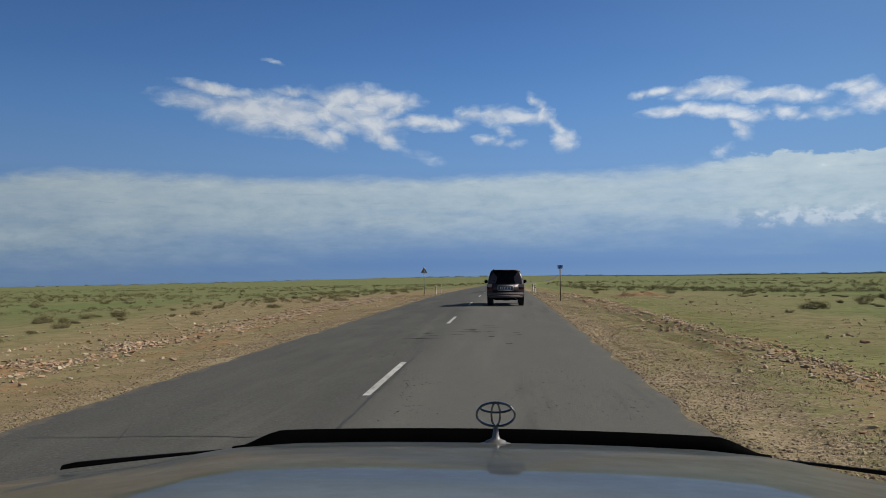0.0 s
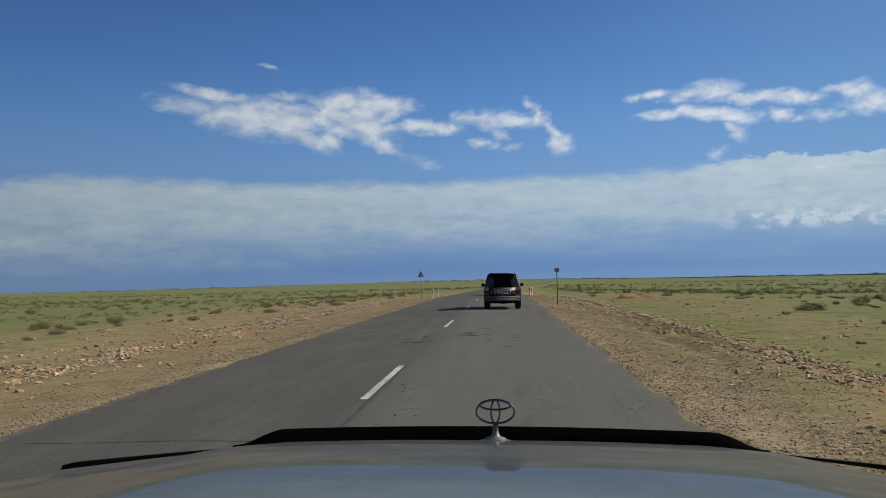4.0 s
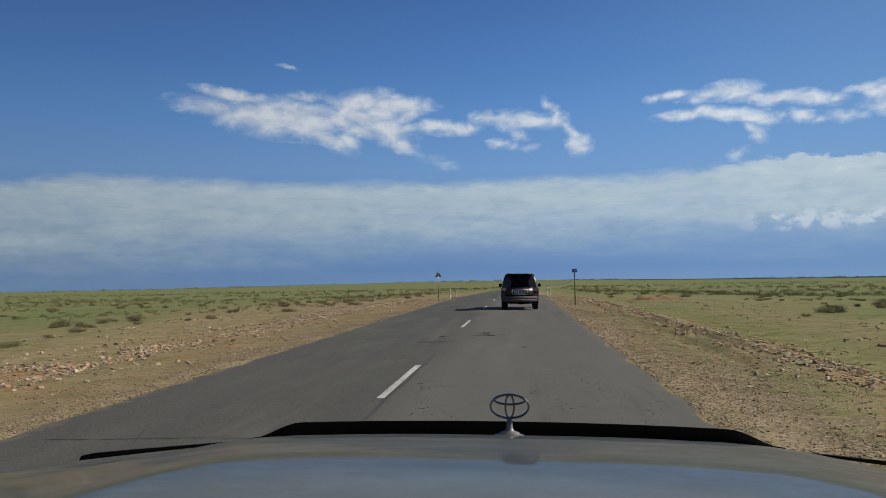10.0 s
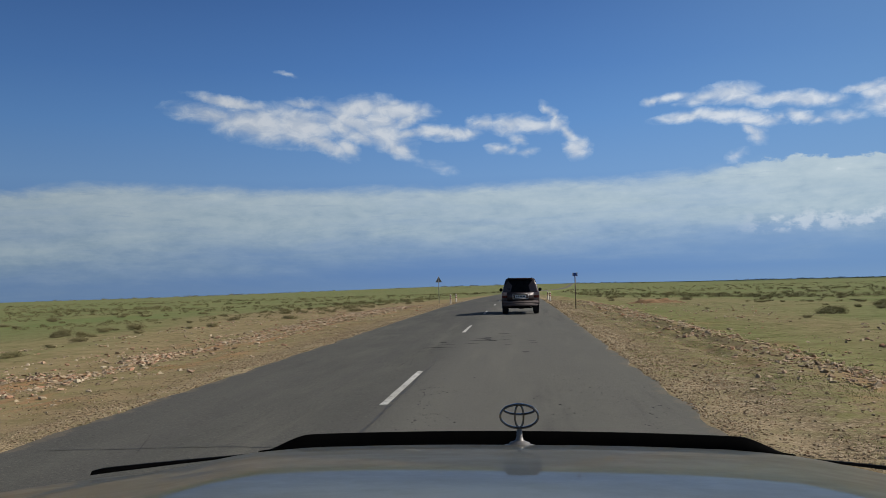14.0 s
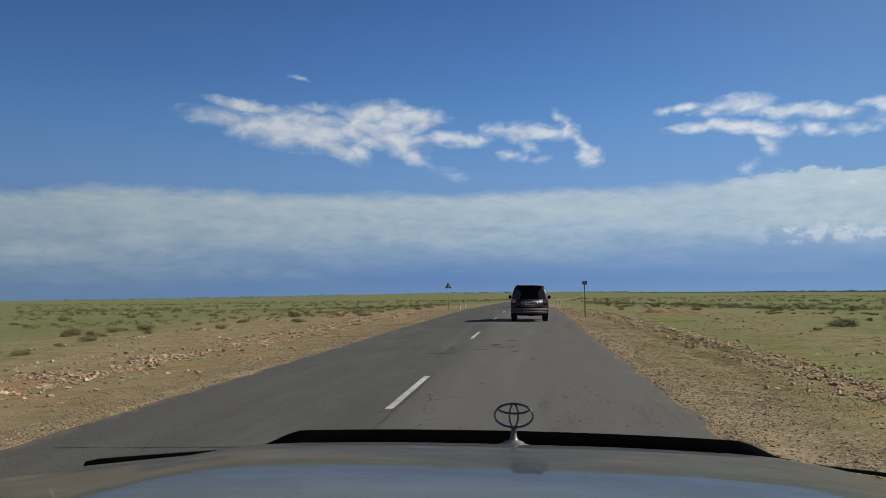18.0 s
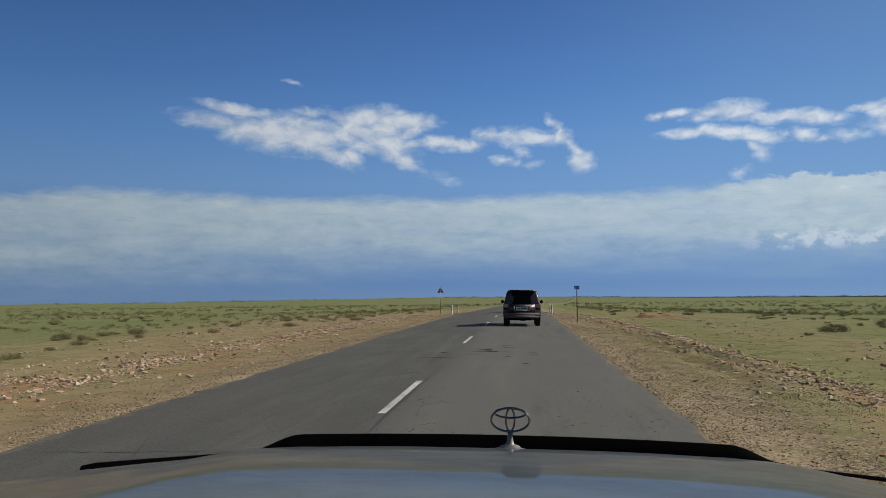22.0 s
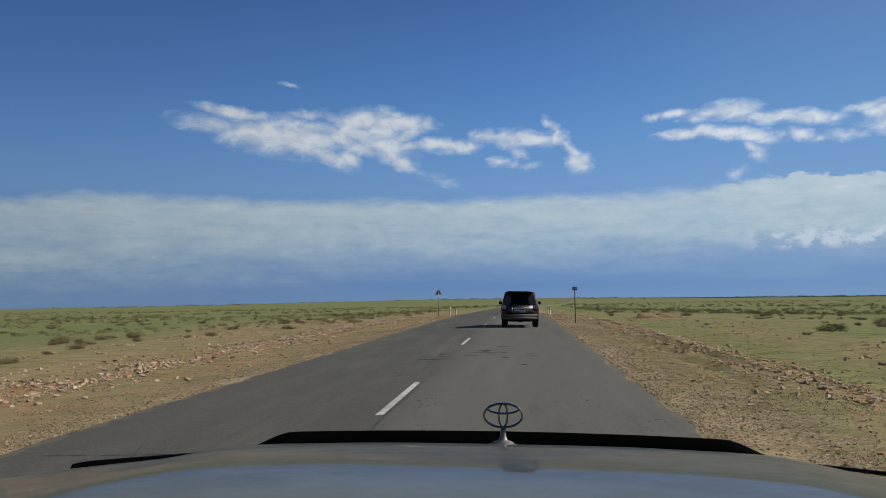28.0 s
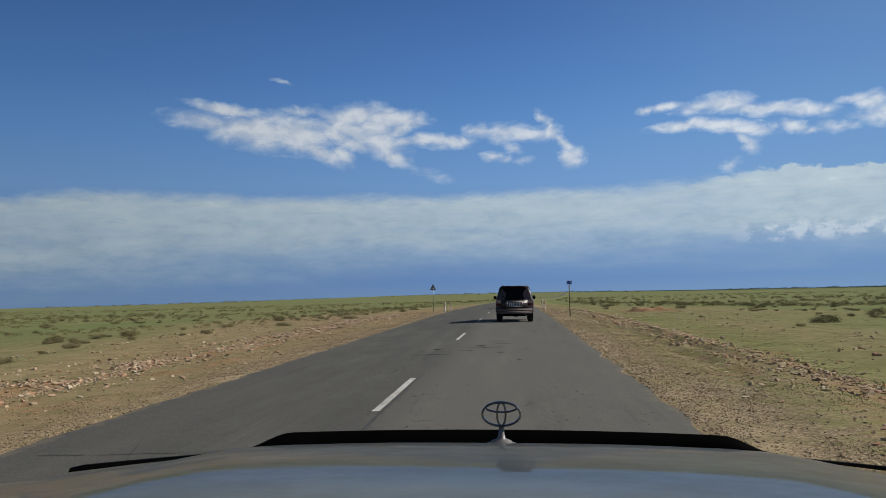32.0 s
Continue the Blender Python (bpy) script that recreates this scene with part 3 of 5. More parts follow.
def join(*bms):
    out = bmesh.new()
    for b in bms:
        me = bpy.data.meshes.new("tmp")
        b.to_mesh(me)
        b.free()
        out.from_mesh(me)
        bpy.data.meshes.remove(me)
    return out


def thing(name, label, category, at=(0, 0, 0), group="", turn=0.0):
    ob = new(name)
    ob.empty_display_size = 0.2
    ob.matrix_basis = pose(*at, 0, 0, turn)
    return tagged(ob, label, category, group)


def smooth01(a, b, x):
    k = min(1.0, max(0.0, (x - a) / (b - a)))
    return k * k * (3 - 2 * k)


# ---- the lie of the land ----
ROAD_L, ROAD_R, MIDLINE = -5.85, 2.2, -2.0


def road_x(y):
    return 0.0 if y < 120 else 8.5e-5 * (y - 120) ** 2 if y < 520 else 13.6 + 0.068 * (y - 520)


def swell(x, y):
    """The far plain lifts towards the horizon, most of all where the road runs over it."""
    far = math.hypot(x, y)
    lift = 13.0 * smooth01(700, 3600, far)
    if far > 1300:
        lift += 10.0 * smooth01(1300, 3600, far) * math.exp(-((math.atan2(x, y) + 0.08) / 0.24) ** 2)
    return lift


def road_z(y):
    """The road climbs gently past the lead car, levels out and goes with the plain to the horizon."""
    up = 0.0090
    if y <= 42:
        return up * y
    if y <= 102:
        k = (y - 42)
        return up * 42 + up * k - up * k * k / 120
    return up * 42 + up * 30 - 0.0002 * min(y - 102, 1500) + swell(road_x(y), y)


def outside(x, y):
    """How far x lies beyond the nearer edge of the road, and on which side (-1 left, 1 right)."""
    o = x - road_x(y)
    return (o - ROAD_R, 1) if o > (ROAD_R + ROAD_L) / 2 else (ROAD_L - o, -1)


def ground_z(x, y):
    d, side = outside(x, y)
    far = math.hypot(x, y)
    z = road_z(y)
    if d <= 0:
        return z - 0.07
    z -= 0.03 + 0.10 * smooth01(0, 1.4, d) + (0.38 if side > 0 else 0.30) * smooth01(1.6, 7.0, d)
    z += (0.05 * noise.noise((x * 0.9, y * 0.5, 0)) + 0.018 * noise.noise((x * 2.6, y * 2.2, 4))) * smooth01(0.2, 2, d)
    if side < 0:
        z += 0.14 * math.exp(-((d - 6.2) / 1.3) ** 2) * (0.6 + 0.8 * noise.noise((y * 0.06, 3.1, 0)))
    else:
        z += 0.12 * math.exp(-((d - 4.2) / 0.9) ** 2) * (0.5 + 0.8 * noise.noise((y * 0.07, 8.3, 0)))
        z -= 0.10 * math.exp(-((d - 6.4) / 1.6) ** 2)
        # wheel ruts along the soft verge
        for at, deep in ((2.35, 0.075), (3.55, 0.085)):
            wander = at + 0.35 * noise.noise((y * 0.045, at, 0)) + 0.06 * noise.noise((y * 0.4, at, 3))
            z += deep * (0.6 * math.exp(-((d - wander - 0.45) / 0.24) ** 2) - math.exp(-((d - wander) / 0.30) ** 2)) * smooth01(-0.25, 0.1, noise.noise((y * 0.05, at * 3, 6)))
    z -= 0.55 * smooth01(7, 40, d)
    z += 0.28 * noise.noise((x * 0.03, y * 0.02, 5)) * smooth01(8, 60, d)
    z += 1.3 * noise.noise((x * 0.0035, y * 0.003, 9)) * smooth01(120, 500, far) * smooth01(20, 120, d)
    z += swell(x, y) - (swell(road_x(y), y) if y > 102 else 0.0)
    if side < 0:
        z -= 0.005 * max(0.0, d - 6)
    return z


def build_ground():
    def axis(near, step, grow, far):
        vals, s = [0.0], step
        while vals[-1] < far:
            vals.append(vals[-1] + s)
            if vals[-1] > near:
                s *= grow
        return vals

    xr = axis(10, 0.17, 1.10, 4150)
    xs = [ROAD_L - v for v in xr[::-1]] + [ROAD_L + 1.2, ROAD_L / 2, ROAD_R - 1.2] + [ROAD_R + v for v in xr]
    yf = axis(50, 0.45, 1.045, 4150)
    yb = axis(20, 1.5, 1.25, 4150)
    ys = [-v for v in yb[:0:-1]] + yf
    verts, away, side = [], [], []
    for y in ys:
        c = road_x(y)
        for x in xs:
            verts.append((x + c, y, ground_z(x + c, y)))
            d, s = outside(x + c, y)
            away.append(d), side.append(float(s))
    n = len(xs)
    faces = [(j * n + i, j * n + i + 1, (j + 1) * n + i + 1, (j + 1) * n + i) for j in range(len(ys) - 1) for i in range(n - 1)]
    ob = raw("ground", verts, faces, M_GROUND, True)
    ob.data.attributes.new("away", "FLOAT", "POINT").data.foreach_set("value", away)
    ob.data.attributes.new("side", "FLOAT", "POINT").data.foreach_set("value", side)
    tagged(ob, "flat green and sandy steppe with gravelly road verges", "ground", kind="structure")


def build_road():
    ys = [-60 + 2.0 * i for i in range(60)] + [60 + 4 * i for i in range(60)] + [300 + 15 * i for i in range(60)] + [1200 + 40 * i for i in range(46)]
    xs = [ROAD_L - 0.05, ROAD_L, ROAD_L + 0.5, ROAD_L + 1.8, MIDLINE, ROAD_R - 1.8, ROAD_R - 0.5, ROAD_R, ROAD_R + 0.05]
    fine = []
    for a, b in zip(ys, ys[1:]):
        k = 8 if a < 60 else 1
        fine += [a + (b - a) * i / k for i in range(k)]
    verts, rim = [], []
    for y in fine:
        ragl = 0.16 * noise.noise((y * 0.7, 1.0, 0)) + 0.08 * noise.noise((y * 2.9, 4.0, 0))
        ragr = 0.16 * noise.noise((y * 0.7, 7.0, 0)) + 0.08 * noise.noise((y * 2.9, 9.0, 0))
        for i, x in enumerate(xs):
            e = ragl if i < 2 else ragr if i > 6 else 0.0
            z = road_z(y) - 0.012 * abs(x - MIDLINE) + 0.02 - (0.13 if i in (0, 8) else 0.0)
            verts.append((x + e + road_x(y), y, z))
            rim.append({0: 0.0, 1: 0.0, 2: 0.5, 6: 0.5, 7: 0.0, 8: 0.0}.get(i, 2.0))
    n = len(xs)
    faces = [(j * n + i, j * n + i + 1, (j + 1) * n + i + 1, (j + 1) * n + i) for j in range(len(fine) - 1) for i in range(n - 1)]
    ob = raw("road", verts, faces, M_ASPHALT)
    ob.data.attributes.new("rim", "FLOAT", "POINT").data.foreach_set("value", rim)
    tagged(ob, "worn grey two-lane asphalt road with ragged edges", "road", kind="structure")


def surface_z(x, y):
    """Top of the asphalt."""
    return road_z(y) - 0.012 * abs(x - road_x(y) - MIDLINE) + 0.02


def build_markings():
    """Broken white centre line: dashes of 4.6 m every 17.6 m, chipped at the ends."""
    for k in range(14):
        y0 = -5.3 + 17.6 * k
        rows = []
        for i in range(15):
            y = y0 + 4.6 * i / 14
            w = 0.054 + 0.010 * noise.noise((y * 5, k, 0))
            c = MIDLINE + road_x(y) + 0.012 * noise.noise((y * 2, k + 5, 0))
            rows.append([(c + s * w, y + 0.03 * noise.noise((s * 3, y * 9, k)), surface_z(c, y) + 0.004) for s in (-1, -0.3, 0.4, 1)])
        ob = part("lane_marking", sheet(rows, 0.003), M_MARK)
        tagged(ob, "chipped white dash of the broken centre line", "road marking", "centre line dashes", "structure")


def build_sky():
    """A ring of sky and cloud far beyond the plain."""
    n, R = 256, 4200.0
    levels = [-0.6, 0.0, 0.4, 0.8, 1.2, 1.6, 2.0, 2.5, 3.0, 3.6, 4.3, 5.2, 6.2, 7.2]
    bm = bmesh.new()
    uv = bm.loops.layers.uv.new("UVMap")
    f = 15.39
    rows = [[bm.verts.new((R * math.sin(2 * math.pi * i / n), R * math.cos(2 * math.pi * i / n), 1.7 + R * v / f)) for i in range(n)] for v in levels]
    for j in range(len(levels) - 1):
        for i in range(n):
            a, b = i, (i + 1) % n
            face = bm.faces.new((rows[j][a], rows[j + 1][a], rows[j + 1][b], rows[j][b]))
            u = [(k - n if k > n / 2 else k) * 2 * math.pi / n * f for k in (i, i + 1)] if i != n // 2 else [-math.pi * f, -math.pi * f + 2 * math.pi / n * f]
            for lp, p in zip(face.loops, ((u[0], levels[j]), (u[0], levels[j + 1]), (u[1], levels[j + 1]), (u[1], levels[j]))):
                lp[uv].uv = p
    ob = part("backdrop", bm, M_SKY)
    tagged(ob, "blue sky with loose white clouds over a long cloud bank", "sky", kind="structure")


build_sky()
build_ground()
build_road()
build_markings()


# ---- the car that carries the camera: bonnet, nose and running gear ----
def bonnet_z(x, y):
    k = 1.9 - y
    return 1.383 + 0.177 * k - 0.047 * k * k - 0.112 * abs(x) ** 3 + 0.022 * smooth01(0.68, 0.92, abs(x)) - 0.006 * smooth01(0.57, 0.80, abs(x)) - 0.013 * smooth01(0.29, 0.42, abs(x) / max(y, 1.2)) - (6.0 * (y - 1.9) ** 2 if y > 1.9 else 0)


def nose_y(x):
    return 1.925 - 0.13 * x * x - 0.05 * abs(x) ** 4


def wheel(parent, at, r=0.39, w=0.26, rim=M_STEEL):
    hub = part("wheel", join(tube((0, 0, 0), r * 0.60, w * 0.8, "X", 28, bevel=0.02), tube((0, 0, 0), 0.07, w * 0.9, "X", 16)), rim, parent)
    hub.location = at
    rings = []
    for ax, rr in ((-0.5, 0.62), (-0.5, 0.90), (-0.40, 0.99), (-0.15, 1.0), (0.15, 1.0), (0.40, 0.99), (0.5, 0.90), (0.5, 0.62)):
        rings.append([(ax * w, r * rr * math.cos(2 * math.pi * i / 36), r * rr * math.sin(2 * math.pi * i / 36)) for i in range(36)])
    rings.append(rings[0])
    part("tyre", loft(rings, False), M_RUBBER, hub, "black rubber tyre", True)
    return hub


def build_own_car():
    car = thing("off_road_car", "pale champagne off-road car with a dusty glossy bonnet", "car", (-0.052, 0, 0))
    car.matrix_basis = pose(-0.052, 0, -0.004, 0, 1.0, 0)
    xs = [-0.98 + 1.96 * i / 56 for i in range(57)]
    grid = []
    for j in range(60):
        q = j / 59
        row = []
        for x in xs:
            y = 0.42 + (nose_y(x) - 0.42) * q
            crease = 0.0015 * math.exp(-((abs(x) - 0.42 - 0.06 * (1.9 - y)) / 0.035) ** 2)
            row.append((x, y, bonnet_z(x, y) + crease))
        grid.append(row)
    for d, dz in ((0.012, 0.012), (0.016, 0.035), (0.012, 0.06)):
        grid.append([(x, nose_y(x) + d, bonnet_z(x, nose_y(x)) - dz) for x in xs])
    part("bonnet", sheet(grid, 0.012, (0, 0, -1)), M_PAINT, car, "glossy pale metallic bonnet reflecting the sky", True)
    # nose below the bonnet's lip, grille side unseen
    ring = lambda z, k: [(x, nose_y(x) + k, z + (bonnet_z(x, nose_y(x)) - 1.383 - 0.075 if z > 1.2 else 0)) for x in xs]
    part("nose", sheet([ring(1.383, 0.004), ring(1.1, 0.03), ring(0.85, 0.05), ring(0.62, 0.03)], 0.03, (0, -1, 0)), M_PAINT, car, smooth=True)
    part("bumper", sheet([[(x * 1.0, nose_y(x) + k, z) for x in xs] for z, k in ((0.74, 0.08), (0.70, 0.14), (0.52, 0.14), (0.46, 0.06))], 0.05, (0, -1, 0)), M_BLACK, car, smooth=True)
    for s in (-1, 1):
        panel = [[(s * 0.975, y, z) for y in (0.42, 0.8, 1.2, 1.6, nose_y(0.975))] for z in (1.24, 1.0, 0.8)]
        part("fender", sheet(panel, 0.03, (-s, 0, 0)), M_PAINT, car)
        # black guard strip on the shoulder of the wing
        rows = []
        for i in range(15):
            q = i / 14
            x = 0.585 + 0.30 * q
            y = nose_y(x) - 0.020 - 0.035 * q
            zt = 1.3655 - 0.0112 * q - (0.003 if i == 14 else 0)
            base = max(bonnet_z(x, y) - 0.02, zt - 0.002 - 0.0085 * q + (0.003 if i == 14 else 0))
            rows.append([(s * x, y, base), (s * x, y + 0.008, zt), (s * x, y + 0.018, zt), (s * x, y + 0.026, base)])
        part("wing_guard", loft(rows), M_BLACK, car, "thin black plastic strip on the wing's shoulder")
    # stone deflector along the bonnet's front edge
    top, rows = 1.4035, []
    for i in range(61):
        x = -0.580 + 1.160 * i / 60
        y = nose_y(x)
        edge = bonnet_z(x, y)
        end = 0.580 - abs(x)
        rise = smooth01(0.0, 0.11, end)
        rise = min(rise, end / 0.085) if end < 0.085 else rise
        zt = edge - 0.004 + (top - edge + 0.002 - 0.020 * x * x) * max(0.0, min(1.0, rise))
        rows.append([(x, y + 0.020, edge - 0.05), (x, y + 0.026, edge), (x, y + 0.034 + 0.01 * rise, zt - 0.002), (x, y + 0.037 + 0.01 * rise, zt),
                     (x, y + 0.041 + 0.01 * rise, zt - 0.002), (x, y + 0.036, edge), (x, y + 0.030, edge - 0.05)])
    part("stone_deflector", loft(rows), M_BLACK, car, "black plastic stone deflector", True)
    # chrome ornament: an oval hoop with two crossed inner hoops on a foot
    foot = []
    for z, rx, ry in ((1.386, 0.0325, 0.020), (1.391, 0.033, 0.0205), (1.3935, 0.0315, 0.019), (1.3950, 0.0235, 0.015), (1.3990, 0.0205, 0.013), (1.4015, 0.0130, 0.010), (1.4040, 0.0085, 0.0075), (1.412, 0.0062, 0.006), (1.431, 0.0050, 0.005)):
        foot.append([(rx * math.cos(2 * math.pi * i / 24), 1.84 + ry * math.sin(2 * math.pi * i / 24), z) for i in range(24)])
    orn = part("bonnet_ornament", loft(foot), M_FOOT, car, "chrome oval bonnet ornament on a flared foot", True)

    def hoop(cx, cz, a, b, r, flat=1.0, lean=0.0):
        rings = []
        for i in range(56):
            t = 2 * math.pi * i / 56
            c = Vector((cx + a * math.cos(t), 1.84, cz + b * math.sin(t)))
            nrm = Vector((b * math.cos(t), 0, a * math.sin(t))).normalized()
            rings.append([c + nrm * r * math.cos(2 * math.pi * k / 10) + Vector((0, r * flat * math.sin(2 * math.pi * k / 10), 0)) for k in range(10)])
        rings.append(rings[0])
        return loft(rings, False)

    part("outer_ring", hoop(0, 1.4535, 0.0398, 0.0245, 0.0025, 3.2), M_CHROME, orn, smooth=True)
    part("upright_ring", hoop(0, 1.4535, 0.0090, 0.0238, 0.0022, 2.4), M_CHROME, orn, smooth=True)
    part("cross_ring", hoop(0, 1.4672, 0.0322, 0.0098, 0.0022, 3.0), M_CHROME, orn, smooth=True)
    part("chassis", join(box((0, -0.4, 0.56), (1.5, 4.2, 0.20), 0.04), box((0, 1.2, 0.72), (1.2, 1.1, 0.5), 0.04)), M_BLACK, car)
    # closed body behind the bonnet: bulkhead, sides, tail, pillars and roof
    part("bulkhead", box((0, 0.40, 0.95), (1.86, 0.05, 0.80), 0.02), M_BLACK, car)
    part("cowl", box((0, 0.36, 1.44), (1.70, 0.14, 0.05), 0.015), M_BLACK, car, "black plastic cowl below the windscreen")
    for s in (-1, 1):
        part("body_side", sheet([[(s * hw, y, z) for y in (-2.62, -1.8, -0.9, 0.0, 0.42)] for z, hw in ((0.62, 0.93), (0.80, 0.965), (1.10, 0.96), (1.26, 0.93))], 0.04, (-s, 0, 0)), M_PAINT, car, smooth=True)
        part("sill", box((s * 0.90, -0.4, 0.55), (0.12, 2.0, 0.14), 0.03), M_BLACK, car)
        for y0, y1, w in ((0.40, 0.02, 0.06), (-0.85, -0.90, 0.07), (-2.55, -2.35, 0.10)):
            part("pillar", loft([[(s * (hw + dx * 0.025), y + dy * w / 2, z) for dx, dy in ((-1, -1), (1, -1), (1, 1), (-1, 1))] for z, hw, y in ((1.25, 0.90, y0), (1.93, 0.76, y1))]), M_PAINT, car)
    part("tail_panel", box((0, -2.62, 0.95), (1.84, 0.06, 0.66), 0.02), M_PAINT, car)
    part("roof", sheet([[(x, y, 1.955 - 0.05 * (x / 0.78) ** 2 - 0.03 * ((y + 1.2) / 1.25) ** 4) for x in (-0.80, -0.6, -0.3, 0, 0.3, 0.6, 0.80)] for y in (-2.45, -2.2, -1.5, -0.8, -0.25, -0.02)], 0.04), M_PAINT, car, smooth=True)
    part("dashboard", box((0, 0.22, 1.28), (1.70, 0.34, 0.24), 0.06), M_BLACK, car, smooth=True)
    for x in (-0.40, 0.40):
        part("seat", join(box((x, -0.75, 0.98), (0.52, 0.55, 0.18), 0.06), box((x, -1.05, 1.28), (0.50, 0.16, 0.62), 0.06)), M_RUBBER, car, smooth=True)
    for x in (-0.78, 0.78):
        for y in (1.05, -1.75):
            wheel(car, (x, y, 0.385 + 0.001 * (1 if x > 0 else -1)))
    return car


# ---- the car ahead ----
def build_suv():
    """Large dark estate-bodied off-roader, tail towards -y, tail face at y = 0."""
    car = thing("suv", "dark plum off-road estate car with dusty bumper driving ahead", "car")

    def ring(y, hw, z0, z1, r, inset=0.0):
        pts = []
        for cx, cz, a0 in ((hw - r - inset, z1 - r, 0), (-hw + r + inset, z1 - r, 90), (-hw + r, z0 + r, 180), (hw - r, z0 + r, 270)):
            for k in range(5):
                a = radians(a0 + 22.5 * k)
                pts.append((cx + r * math.cos(a), y, cz + r * math.sin(a)))
        return pts

    part("body", loft([ring(0.04, 0.90, 0.50, 1.10, 0.10), ring(0.10, 0.945, 0.46, 1.14, 0.10), ring(0.5, 0.965, 0.44, 1.16, 0.09), ring(3.2, 0.965, 0.44, 1.14, 0.09),
                       ring(4.4, 0.94, 0.46, 1.06, 0.10), ring(4.72, 0.86, 0.50, 0.98, 0.12)]), M_DARKCAR, car, smooth=True)
    # the glasshouse leans in towards its roof
    gl = []
    for z, hw, y0, y1 in ((1.10, 0.925, 0.06, 3.45), (1.16, 0.915, 0.07, 3.35), (1.45, 0.84, 0.13, 2.9), (1.70, 0.765, 0.20, 2.55), (1.775, 0.73, 0.27, 2.45), (1.81, 0.66, 0.36, 2.3)):
        r = 0.12
        pts = []
        for cx, cy, a0 in ((hw - r, y1 - r, 0), (-hw + r, y1 - r, 90), (-hw + r, y0 + r, 180), (hw - r, y0 + r, 270)):
            for k in range(5):
                a = radians(a0 + 22.5 * k)
                pts.append((cx + r * math.cos(a), cy + r * math.sin(a), z))
        gl.append(pts)
    part("cabin", loft(gl), M_DARKCAR, car, smooth=True)
    part("rear_window", sheet([[(x * k, 0.088 + (z - 1.16) * 0.215 - 0.03 + 0.035 * (x / 0.8) ** 2, z) for x in (-0.80, -0.72, -0.4, 0, 0.4, 0.72, 0.80)] for z, k in ((1.08, 1.05), (1.14, 1.08), (1.45, 1.00), (1.68, 0.905), (1.72, 0.85))], 0.012, (0, 1, 0)),
         M_TINT, car, "dark tinted rear window", True)
    for s in (-1, 1):
        part("side_window", sheet([[(s * (x + 0.006), y, z) for y in (0.5, 1.1, 1.7, 2.3, e)] for x, z, e in ((0.905, 1.2, 3.0), (0.85, 1.42, 2.8), (0.78, 1.66, 2.5))], 0.01, (-s, 0, 0)), M_TINT, car)
        lamp = part("tail_lamp", box((s * 0.80, 0.055, 0.98), (0.27, 0.10, 0.30), 0.03, (0.9, 1)), M_LAMPRED, car, "red tail lamp with a pale top", True)
        part("lens", box((s * 0.80, 0.004, 1.03), (0.235, 0.02, 0.17), 0.012), M_LAMPPALE, lamp)
        part("bumper_lamp", box((s * 0.74, -0.062, 0.60), (0.18, 0.02, 0.05), 0.008), M_LAMPRED, car)
        mirror = part("door_mirror", box((s * 1.045, 2.75, 1.22), (0.17, 0.10, 0.18), 0.04), M_BLACK, car, "black door mirror", True)
        part("mirror_arm", box((s * 0.955, 2.77, 1.17), (0.10, 0.06, 0.05), 0.015), M_BLACK, mirror)
        part("mud_flap", box((s * 0.79, 0.48, 0.36), (0.30, 0.02, 0.30), 0.008), M_RUBBER, car)
        part("roof_rail", tube((s * 0.60, 1.35, 1.835), 0.018, 1.9, "Y", 10), M_STEEL, car, "thin roof rail")
        part("door_pillar", sheet([[(s * (0.86 - (z - 1.1) * 0.23 + d), 0.10 + (z - 1.1) * 0.21, z) for d in (-0.05, 0.035)] for z in (1.12, 1.4, 1.68)], 0.01, (0, 1, 0)), M_TINT, car)
        for y in (0.95, 3.80):
            wheel(car, (s * 0.80, y, 0.39), 0.39, 0.27)
    tail = part("tailgate", box((0, 0.035, 0.88), (1.36, 0.05, 0.46), 0.02), M_DARKCAR, car, smooth=True)
    part("plate_frame", join(box((0, 0.0, 1.015), (0.80, 0.03, 0.045), 0.01), box((0, 0.0, 0.775), (0.76, 0.03, 0.045), 0.01), box((-0.385, 0.0, 0.895), (0.05, 0.03, 0.24), 0.01), box((0.385, 0.0, 0.895), (0.05, 0.03, 0.24), 0.01)),
                   M_GARNISH, tail, "pale grey frame round the plate", True)
    part("handle", box((0, -0.005, 0.985), (0.20, 0.03, 0.03), 0.008), M_CHROME, tail)
    plate = part("number_plate", box((0, 0.004, 0.90), (0.56, 0.012, 0.13), 0.004), M_PLATE, car, "white number plate with dark bars")
    for x, w in ((-0.20, 0.06), (-0.11, 0.06), (0.02, 0.13), (0.17, 0.13)):
        part("bar", box((x, -0.004, 0.90), (w, 0.004, 0.075)), M_INK, plate)
    part("bumper", join(box((0, 0.02, 0.60), (1.86, 0.19, 0.17), 0.05), box((0, 0.0, 0.48), (1.74, 0.13, 0.14), 0.03)), M_DUSTYCAR, car, "dusty grey rear bumper", True)
    part("step_pad", box((0, -0.03, 0.689), (1.3, 0.10, 0.012), 0.004), M_BLACK, car)
    part("spoiler", box((0, 0.22, 1.80), (1.30, 0.26, 0.045), 0.018), M_DARKCAR, car, smooth=True)
    part("brake_lamp", box((0, 0.098, 1.79), (0.34, 0.018, 0.022), 0.004), M_LAMPRED, car)
    part("rear_wiper", join(box((0.12, 0.085, 1.17), (0.42, 0.014, 0.014), 0.003), tube((-0.09, 0.085, 1.15), 0.022, 0.03, "Y", 12)), M_BLACK, car)
    part("valance", box((0, 0.12, 0.37), (1.2, 0.10, 0.14), 0.03, (1.15, 1)), M_BLACK, car)
